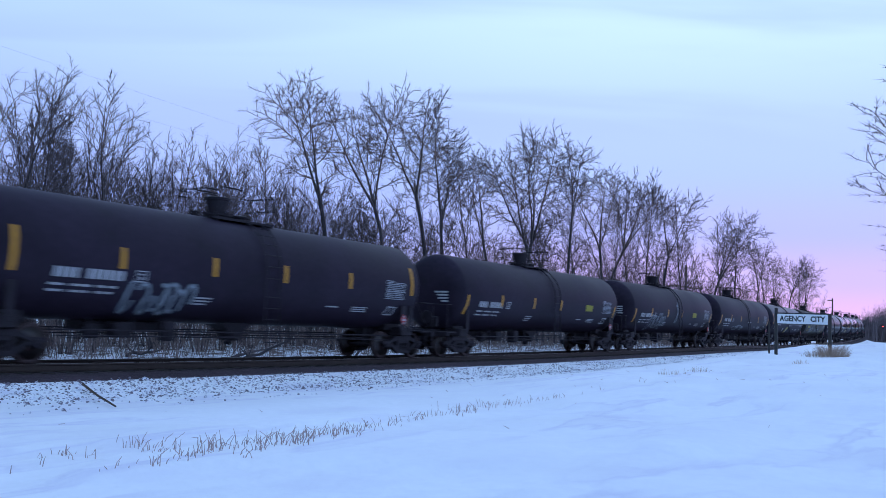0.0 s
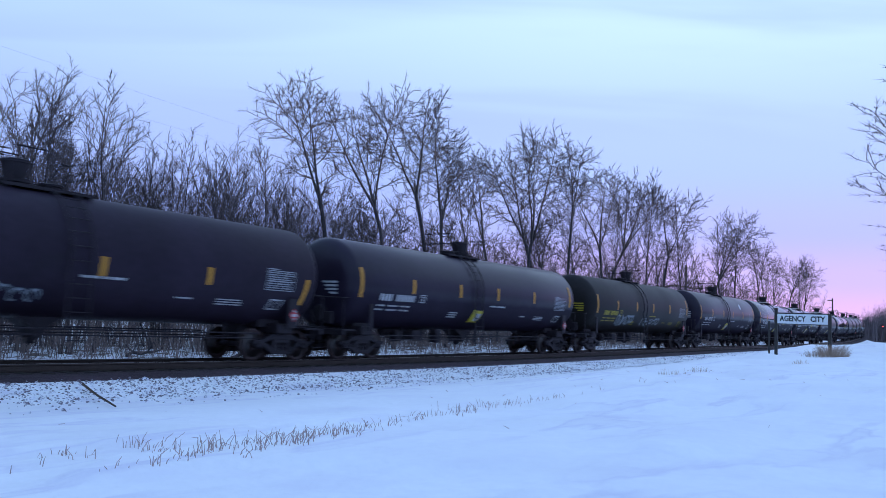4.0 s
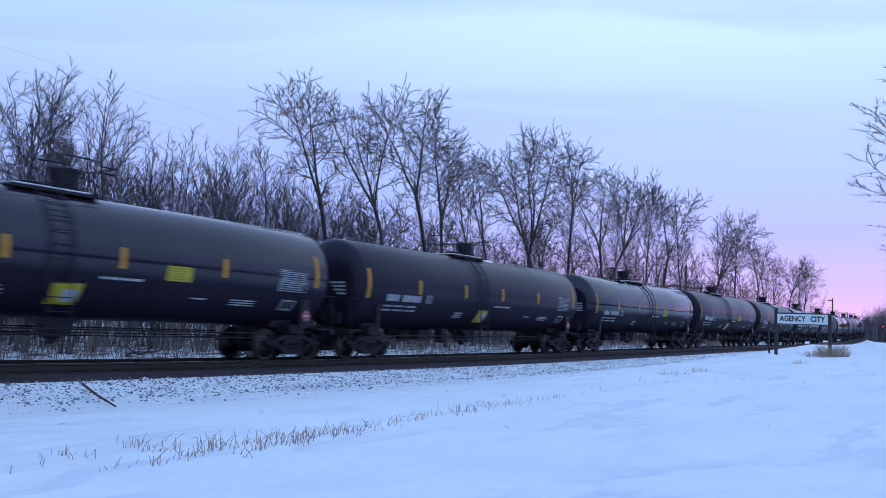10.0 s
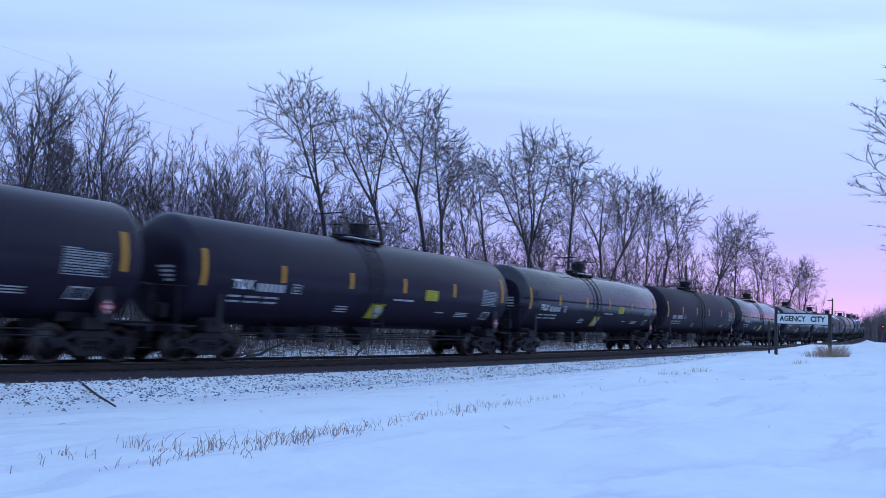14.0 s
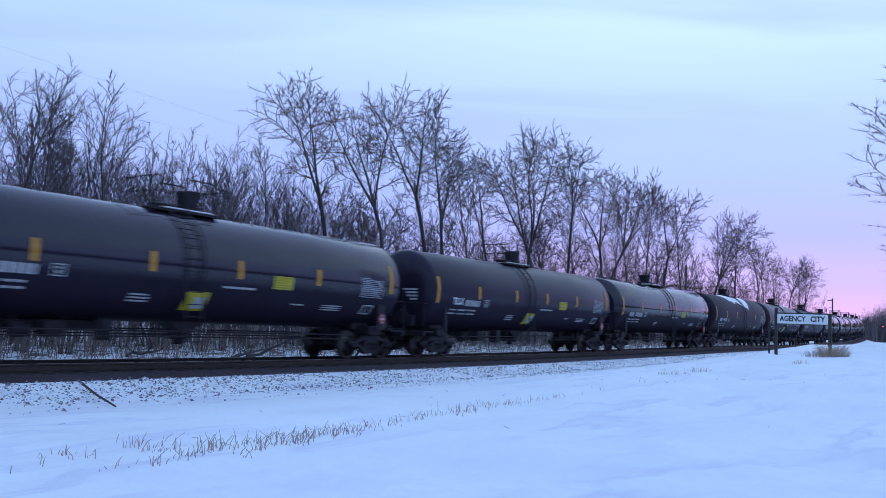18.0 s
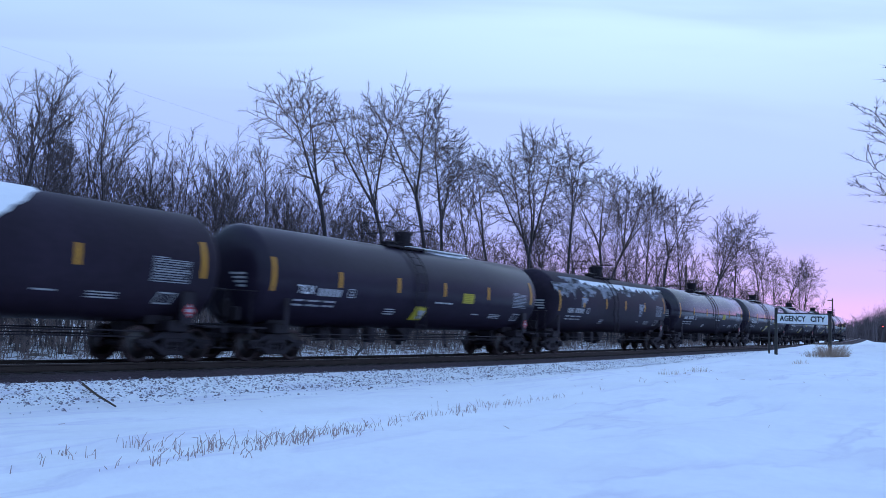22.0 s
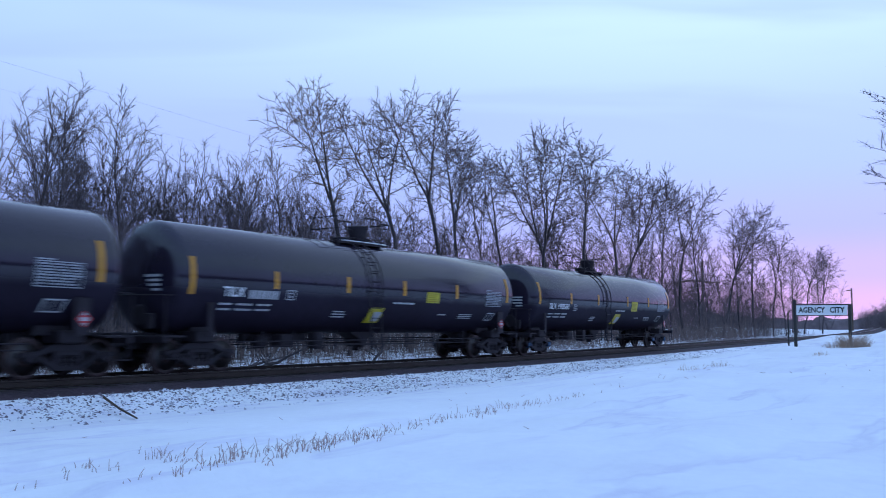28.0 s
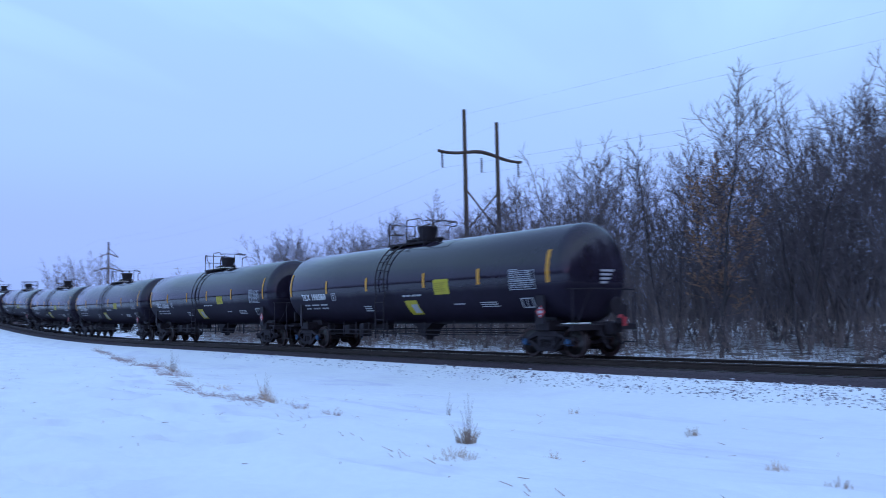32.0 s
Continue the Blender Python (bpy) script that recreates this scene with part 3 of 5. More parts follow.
def dome_mesh():
    F = Form()
    F.lathe([(4.03, 0.36), (4.1, 0.36), (4.12, 0.40), (4.18, 0.40), (4.19, 0.29), (4.56, 0.365), (4.575, 0.39), (4.64, 0.39), (4.66, 0.35), (4.67, 0.05)], "z", (0.45, 0, 0), 24)
    for k in range(8):
        a = 2 * math.pi * k / 8
        F.box(0.45 + 0.385 * math.cos(a) - 0.025, 0.385 * math.sin(a) - 0.025, 4.06, 0.45 + 0.385 * math.cos(a) + 0.025, 0.385 * math.sin(a) + 0.025, 4.24)
    return F.mesh("valve_housing", UNDER)


def hatch_mesh():
    F = Form()
    F.lathe([(4.03, 0.26), (4.14, 0.26), (4.15, 0.30), (4.2, 0.30), (4.23, 0.2), (4.26, 0.05)], "z", (-0.42, 0, 0), 20)
    for k in range(6):
        a = 2 * math.pi * k / 6 + 0.3
        F.tube([(-0.42 + 0.29 * math.cos(a), 0.29 * math.sin(a), 4.1), (-0.42 + 0.31 * math.cos(a), 0.31 * math.sin(a), 4.26)], 0.02, 5)
    F.tube([(-0.1, -0.2, 4.05), (-0.1, -0.2, 4.22), (0.05, -0.2, 4.25)], 0.025, 5)
    return F.mesh("manway_lid", UNDER)


def relief_mesh():
    return Form().lathe([(3.98, 0.09), (4.12, 0.09), (4.14, 0.15), (4.17, 0.15), (4.2, 0.06)], "z", (1.22, 0, 0), 14).mesh("relief_valve", UNDER)


def top_rail_mesh():
    F = Form()
    for s in (-0.62, 0.62):
        F.tube([(-1.2, s, 4.03), (-1.2, s, 4.82), (-1.12, s, 4.88), (-0.98, s, 4.86), (-0.95, s, 4.6), (-0.75, s, 4.45), (-0.6, s, 4.42), (-0.55, s, 4.05)], 0.021, 6)
        F.tube([(-0.06, s, 4.03), (-0.06, s, 4.84), (0.02, s, 4.9), (0.8, s, 4.9), (0.88, s, 4.86), (0.95, s, 4.78), (1.4, s, 4.78), (1.44, s, 4.7), (1.4, s, 4.62), (1.0, s, 4.62), (0.92, s, 4.5), (0.92, s, 4.03)], 0.021, 6)
    F.tube([(-1.2, -0.62, 4.84), (-1.2, 0.62, 4.84)], 0.021, 6)
    F.tube([(-1.2, -0.62, 4.45), (-1.2, 0.62, 4.45)], 0.018, 6)
    F.tube([(1.42, -0.62, 4.78), (1.42, 0.62, 4.78)], 0.021, 6)
    return F.mesh("top_handrail", UNDER)


def side_rail_mesh():
    F = Form()
    for s in (-1, 1):
        for z, r in ((0.80, 0.022), (0.66, 0.018)):
            F.tube([(-6.0, s * 1.2, z), (6.2, s * 1.2, z)], r, 6)
        for u in (-5.2, -4.0, -3.1, -2.2, -0.95, -0.4, 1.4, 3.0, 4.9):
            F.tube([(u, s * 1.2, 1.1), (u, s * 1.2, 0.54)], 0.028, 5)
    return F.mesh("grab_rail", UNDER)


def outlet_mesh():
    F = Form()
    F.plate([(-0.55, 1.06), (0.75, 1.06), (0.35, 0.82), (0.2, 0.55), (0.05, 0.55), (-0.1, 0.82)], -0.35, 0.35)
    F.lathe([(0.42, 0.11), (0.46, 0.14), (0.9, 0.14)], "z", (0.12, 0, 0), 14)
    return F.mesh("bottom_outlet", UNDER)


def brake_mesh():
    F = Form()
    F.box(-4.35, -1.05, 0.62, -3.85, -0.55, 1.0, 0.04)
    F.box(-2.95, -1.15, 0.55, -2.65, -0.75, 1.05, 0.03)
    F.lathe([(-4.9, 0.12), (-4.85, 0.2), (-4.5, 0.2), (-4.45, 0.12)], "x", (0, -0.5, 0.78), 16)
    F.tube([(-6.0, -0.5, 0.78), (-2.2, -0.5, 0.78)], 0.02, 6)
    F.tube([(-5.6, -0.9, 1.0), (-5.6, -0.9, 0.6), (-5.2, -0.9, 0.6)], 0.02, 6)
    F.tube([(-2.2, -0.9, 0.7), (2.5, -0.4, 0.62), (5.8, -0.4, 0.7)], 0.016, 5)
    F.box(-5.0, -0.14, 0.75, -2.4, 0.14, 1.02, 0.02)
    return F.mesh("brake_gear", UNDER)


def saddle_mesh():
    F = Form()
    F.plate([(6.5, 0.98), (7.4, 0.98), (7.3, 1.3), (6.6, 1.3)], -0.75, 0.75)
    return F.mesh("saddle", UNDER)


def stripes_of(style):
    return (-4.87, -1.89, 1.75, 4.67) if style == "last" else (-5.0, -1.95, 0.9, 4.05)


def lettering(text, size, mat, name, bold=0.004):
    """Words in the built-in font, as a flat mesh in x, y."""
    cu = bpy.data.curves.new(name, "FONT")
    cu.body, cu.size, cu.align_x, cu.align_y = text, size, "LEFT", "CENTER"
    cu.resolution_u, cu.offset = 2, bold
    ob = bpy.data.objects.new(name, cu)
    scene.collection.objects.link(ob)
    bpy.context.view_layer.update()
    me = bpy.data.meshes.new_from_object(ob.evaluated_get(bpy.context.evaluated_depsgraph_get()))
    bpy.data.objects.remove(ob)
    me.materials.clear()
    me.materials.append(mat)
    return me


def on_side(text, u, w, size, mat, name):
    """Words laid on the tank's side, from u on, w wide."""
    me = lettering(text, size, mat, name, 0.007)
    xs = [v.co.x for v in me.vertices]
    for v in me.vertices:
        k = (v.co.x - min(xs)) / (max(xs) - min(xs)) * w
        z = 2.14 + v.co.y
        v.co = (u + k, -math.sqrt((R_TANK + 0.009) ** 2 - (z - Z_TANK) ** 2), z)
    return me


def decals(car, style, n):
    """Paint marks of a car: amber tape, panels and print."""
    lift = 0.012
    tape = keep("tape", lambda: patch(-0.07, 0.07, Z_TANK - 0.24, Z_TANK + 0.26, lift).mesh("tape", STRIPE))
    long_tape = keep("long_tape", lambda: patch(-0.07, 0.07, 2.22, 3.18, lift, seg=7).mesh("end_tape", STRIPE))
    low_tape = keep("low_tape", lambda: patch(-0.07, 0.07, 2.05, 3.02, lift, seg=7).mesh("end_tape", STRIPE))
    if n in LOW_TAPE:
        tape = keep("sunk_tape", lambda: patch(-0.07, 0.07, 2.06, 2.52, lift).mesh("tape", STRIPE))
        long_tape = low_tape = keep("sunk_end_tape", lambda: patch(-0.07, 0.07, 1.68, 2.44, lift, skew=0.10, seg=7).mesh("end_tape", STRIPE))
    for u in stripes_of(style):
        if not (n in OLD_PANEL and u > 4):
            put("reflective_tape", tape, car, pose(u, 0, 0), "amber reflective tape")
    put("reflective_tape", long_tape if style == "last" else low_tape, car, pose(-7.9, 0, 0), "amber reflective tape")
    put("reflective_tape", long_tape, car, pose(7.78 if style == "last" else 7.65, 0, 0), "amber reflective tape")
    if n in OLD_PANEL:
        put("warning_panel", keep("old_panel", lambda: patch(-0.42, 0.42, 2.10, 2.40, 0.010).mesh("warning_panel", DULL_YELLOW)), car, pose(OLD_PANEL[n], 0, 0), "dull yellow painted warning panel")
    ink = YELLOW_INK if style == "brown" else WHITE

    word = "small white stencilled print" if ink is WHITE else "dull yellow stencilled print"

    def mark(name, fill):
        def make():
            F = Form()
            fill(F)
            return F.mesh(name, ink)
        put(name, keep(name + style + str(n in TURNED), make), car, label=word)["kind"] = "stuff"

    def number(F):
        for a, b in ((-6.85, -6.15), (-5.95, -4.85))[1 if style == "new" and n not in TURNED else 0:]:
            w = (b - a) / (4 if b < -6 else 6)
            for k in range(4 if b < -6 else 6):
                patch(a + k * w, a + (k + 0.72) * w, 1.99, 2.22, 0.009, seg=3, form=F)

    def class_box(F):
        for a, b, c, d in ((-4.55, -4.52, 1.99, 2.27), (-4.25, -4.22, 1.99, 2.27), (-4.52, -4.25, 1.99, 2.015), (-4.52, -4.25, 2.245, 2.27), (-4.45, -4.32, 2.16, 2.20), (-4.43, -4.34, 2.05, 2.12)):
            patch(a, b, c, d, 0.009, seg=3, form=F)

    def frame_box(F):
        for a, b, c, d in ((6.38, 6.43, 1.50, 1.80), (6.86, 6.91, 1.50, 1.80), (6.43, 6.86, 1.50, 1.535), (6.43, 6.86, 1.765, 1.80), (6.62, 6.65, 1.535, 1.765)):
            patch(a, b, c, d, 0.009, seg=3, skew=0.06, form=F)
    if style != "last":
        mark("car_number", number)
    if style == "new" and n not in TURNED:
        put("reporting_mark", keep("reporting_mark", lambda: on_side("TILX", -6.86, 0.74, 0.36, WHITE_BRIGHT, "reporting_mark")), car, label="white painted reporting mark")
    mark("class_mark", class_box)
    mark("weight_stencil", lambda F: [bars(a, b, z, z + 0.055, 1, F, g) for z in (1.80, 1.66) for a, b, g in ((-6.9, -6.44, (-6.72,)), (-6.3, -5.72, (-6.1, -5.9)), (-5.58, -5.02, (-5.3,)))])
    mark("service_stencil", lambda F: bars(-2.4, -1.78, 1.52, 1.72, 3, F))
    mark("paint_stencil", lambda F: bars(3.15, 3.75, 1.66, 1.70, 1, F))
    mark("test_stencil", lambda F: bars(4.5, 5.5, 1.56, 1.72, 3, F))
    mark("framed_stencil", frame_box)
    if style != "old":
        mark("centre_stencil", lambda F: bars(0.38, 1.6, 2.0, 2.06, 1, F, (0.62, 0.95, 1.2)))
    mark("front_head_stencil", lambda F: head_bars(-1, F, -0.92, 2.55))
    mark("rear_head_stencil", lambda F: head_bars(1, F, 0.0, 2.6))

    def spec():
        F = Form()
        for i in range(8):
            z = 2.575 - 0.062 * i
            a = 6.15
            while a < 7.05:
                w = random.uniform(0.08, 0.26)
                patch(a, min(a + w, 7.16), z - 0.036, z, 0.010, seg=1, form=F)
                a += w + random.uniform(0.03, 0.07)
        patch(6.10, 6.52, 2.645, 2.675, 0.010, seg=1, form=F)
        for z in (2.06, 2.32, 2.61):
            patch(6.10, 7.22, z - 0.012, z + 0.012, 0.010, seg=1, form=F)
        for a in (6.10, 7.20):
            patch(a, a + 0.022, 2.048, 2.622, 0.010, seg=4, form=F)
        return F.mesh("data_panel", GREY_INK)
    put("data_panel", keep("spec " + style, spec), car, label="grey printed data panel")["kind"] = "stuff"
    if style in ("new", "last", "plain"):
        u = 2.3 if style == "last" else 2.2
        if style != "plain":
            panel = put("warning_panel", keep("panel " + str(style == "last"), lambda: (patch(0, 0.82, 2.02, 2.53, 0.008) if style == "last" else patch(0, 0.76, 2.08, 2.46, 0.008)).mesh("warning_panel", YELLOW)), car, pose(u, 0, 0), "yellow painted warning panel")

            def lines():
                F = Form()
                bars(0.06, 0.72, 2.12, 2.42, 5, F, lift=0.013)
                return F.mesh("print", YELLOW_INK)
            put("panel_print", keep("panel_print", lines), panel)
        card = n not in TURNED and put("placard", keep("placard", lambda: patch(-0.36, 0.36, 1.36, 1.86, 0.009, skew=0.0).mesh("placard", YELLOW)), car, pose(0.78 if style == "last" else -0.35, 0, 0), "yellow and white square placard")
        if card:
            put("placard_label", keep("placard_label", lambda: patch(-0.06, 0.3, 1.42, 1.72, 0.014).mesh("placard_label", WHITE)), card, label="white square label")

    def diamond():
        F = Form()
        F.plate([(7.35, 1.17), (7.53, 1.36), (7.35, 1.55), (7.17, 1.36)], -1.42, -1.405)
        return F.mesh("hazard_placard", RED)

    def diamond_white():
        F = Form()
        F.plate([(7.25, 1.32), (7.45, 1.32), (7.45, 1.40), (7.25, 1.40)], -1.428, -1.421)
        F.plate([(7.35, 1.20), (7.41, 1.27), (7.29, 1.27)], -1.428, -1.421)
        F.plate([(7.35, 1.52), (7.29, 1.45), (7.41, 1.45)], -1.428, -1.421)
        return F.mesh("print", WHITE)
    sign = put("hazard_placard", keep("diamond", diamond), car, label="red and white hazard diamond")
    put("placard_print", keep("diamond_white", diamond_white), sign)
    put("placard_holder", keep("holder", lambda: Form().box(7.2, -1.405, 1.0, 7.5, -1.37, 1.85).mesh("holder", UNDER)), car)


CARS, WHEELS = [], []
# cars with their tape set low, and old cars with a dull yellow panel
LOW_TAPE = {24, 23, 22}
OLD_PANEL = {24: 4.3, 23: 3.75}
# how far each car stands off its even place in the train; cars with a shorter tank; cars whose top fittings are turned about
OFFSET = {25: 0.12, 24: 0.18, 23: -0.12, 22: -0.2, 21: -0.1, 20: 0.18, 19: 0.06, 18: 0.0, 17: -0.4, 16: -0.42, 15: -0.08, 14: -0.3, 13: -0.42, 12: -0.42, 11: -0.42, 10: -0.38, 9: -0.05,
          8: -0.2, 7: -0.2, 6: -0.2, 5: -0.38, 4: -0.36, 3: -0.33, 2: -0.28, 1: -0.24}
SHORT = {25: 0.92, 24: 0.94, 23: 0.945, 20: 0.93, 19: 0.96, 5: 0.93}
TURNED = {25, 24, 23, 22, 15, 8, 7, 4}
# fittings on top stand a little off the middle on most cars
TOP_GEAR = ("walkway", "valve_housing", "manway_lid", "relief_valve", "top_handrail")
TOP_SHIFT = {19: 0.0, 18: 0.0, 14: -0.6, 13: -0.4, 0: -0.38}


def tank_car(n, paint, style, label):
    car = new("tank_car")
    tagged(car, label, "tank car", "tank cars of the train")
    put("tank", keep("tank " + paint.name, lambda: make_tank(paint)), car)
    for i, end in enumerate((0, 180)):
        turn = pose(0, 0, 0, 0, 0, end)
        put("end_sill", keep("end_sill", end_frame_mesh), car, turn)
        put("saddle", keep("saddle", saddle_mesh), car, turn)
        put("coupler", keep("coupler", coupler_mesh), car, turn)
        put("end_handrail", keep("end_rail", end_rail_mesh), car, turn)
        truck = new("truck")
        truck.parent = car
        truck.matrix_basis = pose(A_TRUCK * (-1 if i == 0 else 1), 0, 0)
        for s in (-1, 1):
            put("side_frame", keep("side_frame", side_frame), truck, pose(0, s * 1.0, 0))
            put("spring_nest", keep("springs", springs), truck, pose(0, s * 1.0, 0))
        put("bolster", keep("bolster", lambda: Form().box(-0.2, -1.05, 0.5, 0.2, 1.05, 0.74, 0.03).mesh("bolster", UNDER)), truck)
        for u in (-0.889, 0.889):
            put("axle", keep("axle", lambda: wheelset("axle")), truck, pose(u, 0, 0.46))
            for s in (-1, 1):
                place = u + A_TRUCK * (-1 if i == 0 else 1)
                wheel = put("wheel", keep("wheel", wheel_mesh), car, pose(place, s * 0.755, 0.46, 0, 0, 0 if s < 0 else 180))
                WHEELS.append((n, wheel, place, s))
                put("wheel_tread", keep("tread", tread_mesh), wheel, None, "shiny worn tread")
                caps = BEARING if n == 0 else UNDER
                put("bearing_cap", keep("cap " + caps.name, lambda: cap_mesh(caps)), wheel, pose(0, -0.265, 0), "blue bearing cap" if n == 0 else "")
        put("brake_lever", keep("lever", lambda: Form().tube([(-0.25, -0.85, 0.28), (0.12, -0.9, 0.62)], 0.03, 6).mesh("lever", UNDER)), truck, pose(0.55 if i else -0.55, -0.28, 0))
    for name, make in (("ladder", ladder_mesh), ("walkway", platform_mesh), ("valve_housing", dome_mesh), ("manway_lid", hatch_mesh), ("relief_valve", relief_mesh), ("top_handrail", top_rail_mesh),
                       ("grab_rail", side_rail_mesh), ("bottom_outlet", outlet_mesh), ("brake_gear", brake_mesh)):
        place = pose(TOP_SHIFT.get(n, -0.3) if name in TOP_GEAR else 0.0, 0, 0)
        if n in TURNED and name in TOP_GEAR:
            place = pose(-0.15, 0, 0, 0, 0, 180)
        if name == "ladder":
            place = pose(0.95 if n in TURNED else -0.19 if n == 0 else 0.0, 0, 0)
        part_ob = put(name, keep(name, make), car, place)
        if name == "ladder":
            ladder_rungs(part_ob)
        if name == "manway_lid":
            part_ob["kind"] = "stuff"
    before = set(car.children)
    decals(car, style, n)
    if n in SHORT:
        for ob in car.children:
            if ob not in before or ob.name.split(".")[0] == "tank":
                ob.matrix_basis = Matrix.Diagonal((SHORT[n], 1, 1, 1)) @ ob.matrix_basis
    CARS.append((n, car))
    return car


LOOKS = {25: (MATTE, "old"), 24: (MATTE, "old"), 23: (MATTE, "old"), 22: (MATTE, "plain"), 21: (SATIN, "plain"), 20: (BROWN, "brown"), 19: (SATIN, "plain"), 16: (SATIN, "plain"),
         14: (SATIN, "new"), 13: (SATIN, "new"), 11: (MATTE, "old"), 9: (SATIN, "new"), 7: (MATTE, "old"), 6: (SATIN, "new"), 5: (MATTE, "old"), 0: (GLOSS, "last")}
for n in range(27):
    paint, style = LOOKS.get(n, (GLOSS, "new"))
    word = {"gloss_black_paint": "gloss black", "satin_black_paint": "satin black", "weathered_black_paint": "weathered matt black", "brown_black_paint": "dull brown-black"}[paint.name]
    tank_car(n, paint, style, f"long {word} railway tank car with amber reflective tape")
LAST = [c for n, c in CARS if n == 0][0]
tagged(LAST, "long gloss black railway tank car at the train's tail")


def last_car_marks():
    for text, u, w in (("TILX", -6.98, 0.68), ("198580", -6.13, 1.12)):
        put("car_number", on_side(text, u, w, 0.35, WHITE_BRIGHT, "car_number"), LAST, label="white painted car number")
    tail = put("tail_marker", Form().box(9.1, -0.12, 0.98, 9.32, 0.12, 1.16, 0.03).mesh("tail_marker", UNDER), LAST, label="end-of-train box on the coupler")
    put("marker_lamp", Form().lathe([(1.16, 0.07), (1.22, 0.07), (1.25, 0.04)], "z", (9.2, -0.02, 0), 14).mesh("marker_lamp", RED), tail, label="red marker lamp")
    put("marker_face", Form().box(9.32, -0.09, 0.92, 9.345, 0.09, 1.18, 0.008).mesh("marker_face", RED), tail, label="red reflective face")
    put("air_hose", Form().tube([(8.72, -0.4, 0.85), (8.9, -0.42, 0.55), (9.05, -0.4, 0.32), (9.12, -0.38, 0.28)], 0.032, 7).mesh("air_hose", UNDER), LAST, label="hanging black brake hose")
    put("end_snow", Form().box(8.0, -1.2, 0.99, 8.5, -0.5, 1.03, 0.015).mesh("end_snow", SNOW), LAST, label="snow lying on the end platform")


last_car_marks()


def scrawl(seed, u0, u1, z0, z1, strokes, width, mat):
    """Loose looping spray-painted strokes that spell nothing."""
    r = random.Random(seed)
    F = Form()
    for k in range(strokes):
        a = u0 + (u1 - u0) * (k + 0.5) / strokes
        ru, rz = (u1 - u0) / strokes * r.uniform(0.35, 0.8), (z1 - z0) / 2 * r.uniform(0.6, 1.0)
        zc, p0, turns = (z0 + z1) / 2 + r.uniform(-0.1, 0.1), r.uniform(0, 6.28), r.uniform(3.0, 6.0)
        last = None
        for i in range(15):
            q = p0 + turns * i / 14
            u, z = a + ru * math.cos(q), max(z0, min(z1, zc + rz * math.sin(q * r.choice((1.0, 1.0, 1.02)))))
            if last:
                nu, nz = -(z - last[1]), u - last[0]
                ln = math.hypot(nu, nz) or 1
                nu, nz = nu / ln * width / 2, nz / ln * width / 2
                n = len(F.v)
                for pu, pz in ((last[0] - nu, last[1] - nz), (last[0] + nu, last[1] + nz), (u + nu, z + nz), (u - nu, z - nz)):
                    rr = R_TANK + 0.008 + 0.0008 * k + 0.0001 * i
                    F.v.append((pu, -math.sqrt(max(0.01, rr * rr - (pz - Z_TANK) ** 2)), pz))
                F.f.append((n, n + 1, n + 2, n + 3))
            last = (u, z)
    return F.mesh("graffiti", mat)


def blob(u0, u1, a0, a1, seed, thick, mat, rough=0.25, droop=False):
    """Snow lying on the tank's shoulder between two angles above the side, ragged at its edge."""
    F = Form()
    nu, na = 96, 8
    for i in range(nu + 1):
        k = i / nu
        u = u0 + (u1 - u0) * k
        reach = (0.35 + 0.65 * math.sin(math.pi * min(1, k * 1.15 + 0.03)) ** 0.6) * (1 + rough * noise.noise(Vector((u * 1.7, seed, 0))) + 0.6 * rough * noise.noise(Vector((u * 5, seed, 3))) + 0.45 * rough * noise.noise(Vector((u * 13, seed, 6))))
        if droop:
            reach = min(1.0, k * 9 + 0.2, (1 - k) * 4.5 + 0.1) * (0.46 + 0.52 * k ** 1.6 + 0.22 * noise.noise(Vector((u * 0.9, seed, 1))) + 0.10 * noise.noise(Vector((u * 3.2, seed, 2))) + 0.06 * noise.noise(Vector((u * 9, seed, 4))))
        low = a1 - (a1 - a0) * max(0.05, min(1.15, reach))
        for j in range(na + 1):
            a = a1 + (low - a1) * j / na
            rr = R_TANK + (thick * (1 - (j / na) ** 3) if 0 < i < nu else 0.0) + 0.002
            F.v.append((u, -math.cos(a) * rr, Z_TANK + math.sin(a) * rr))
    F.f = [(i * (na + 1) + j, (i + 1) * (na + 1) + j, (i + 1) * (na + 1) + j + 1, i * (na + 1) + j + 1) for i in range(nu) for j in range(na)]
    return F.mesh("snow_patch", mat, True)


BY_N = dict(CARS)
put("graffiti", scrawl(1, -4.3, -2.3, 1.15, 2.0, 7, 0.10, GRAFFITI), BY_N[25], label="pale grey spray-painted scrawl")
tagged(BY_N[25], "weathered matt black tank car with pale graffiti scrawl")
put("graffiti", scrawl(2, -4.6, -2.2, 1.25, 2.25, 8, 0.07, GRAFFITI), BY_N[23], label="pale blue-grey spray-painted scrawl")
put("graffiti", scrawl(3, -0.25, 0.1, 1.6, 3.1, 4, 0.045, GRAFFITI), BY_N[23], label="pale column of spray-painted marks")
tagged(BY_N[23], "weathered matt black tank car with looping pale graffiti")
put("graffiti", scrawl(4, -3.6, -0.4, 1.4, 1.75, 9, 0.05, GRAFFITI), BY_N[22], label="thin pale spray-painted line")
tagged(BY_N[22], "weathered black tank car with a thin pale scrawl")
put("graffiti", scrawl(5, -4.4, -2.1, 1.45, 2.0, 9, 0.09, GRAFFITI), BY_N[20], label="pale spray-painted letters")
put("graffiti", scrawl(6, -0.6, 2.2, 1.5, 1.9, 8, 0.08, GRAFFITI), BY_N[20], label="pale spray-painted letters")
tagged(BY_N[20], "brown-black tank car with yellow stencils and graffiti")
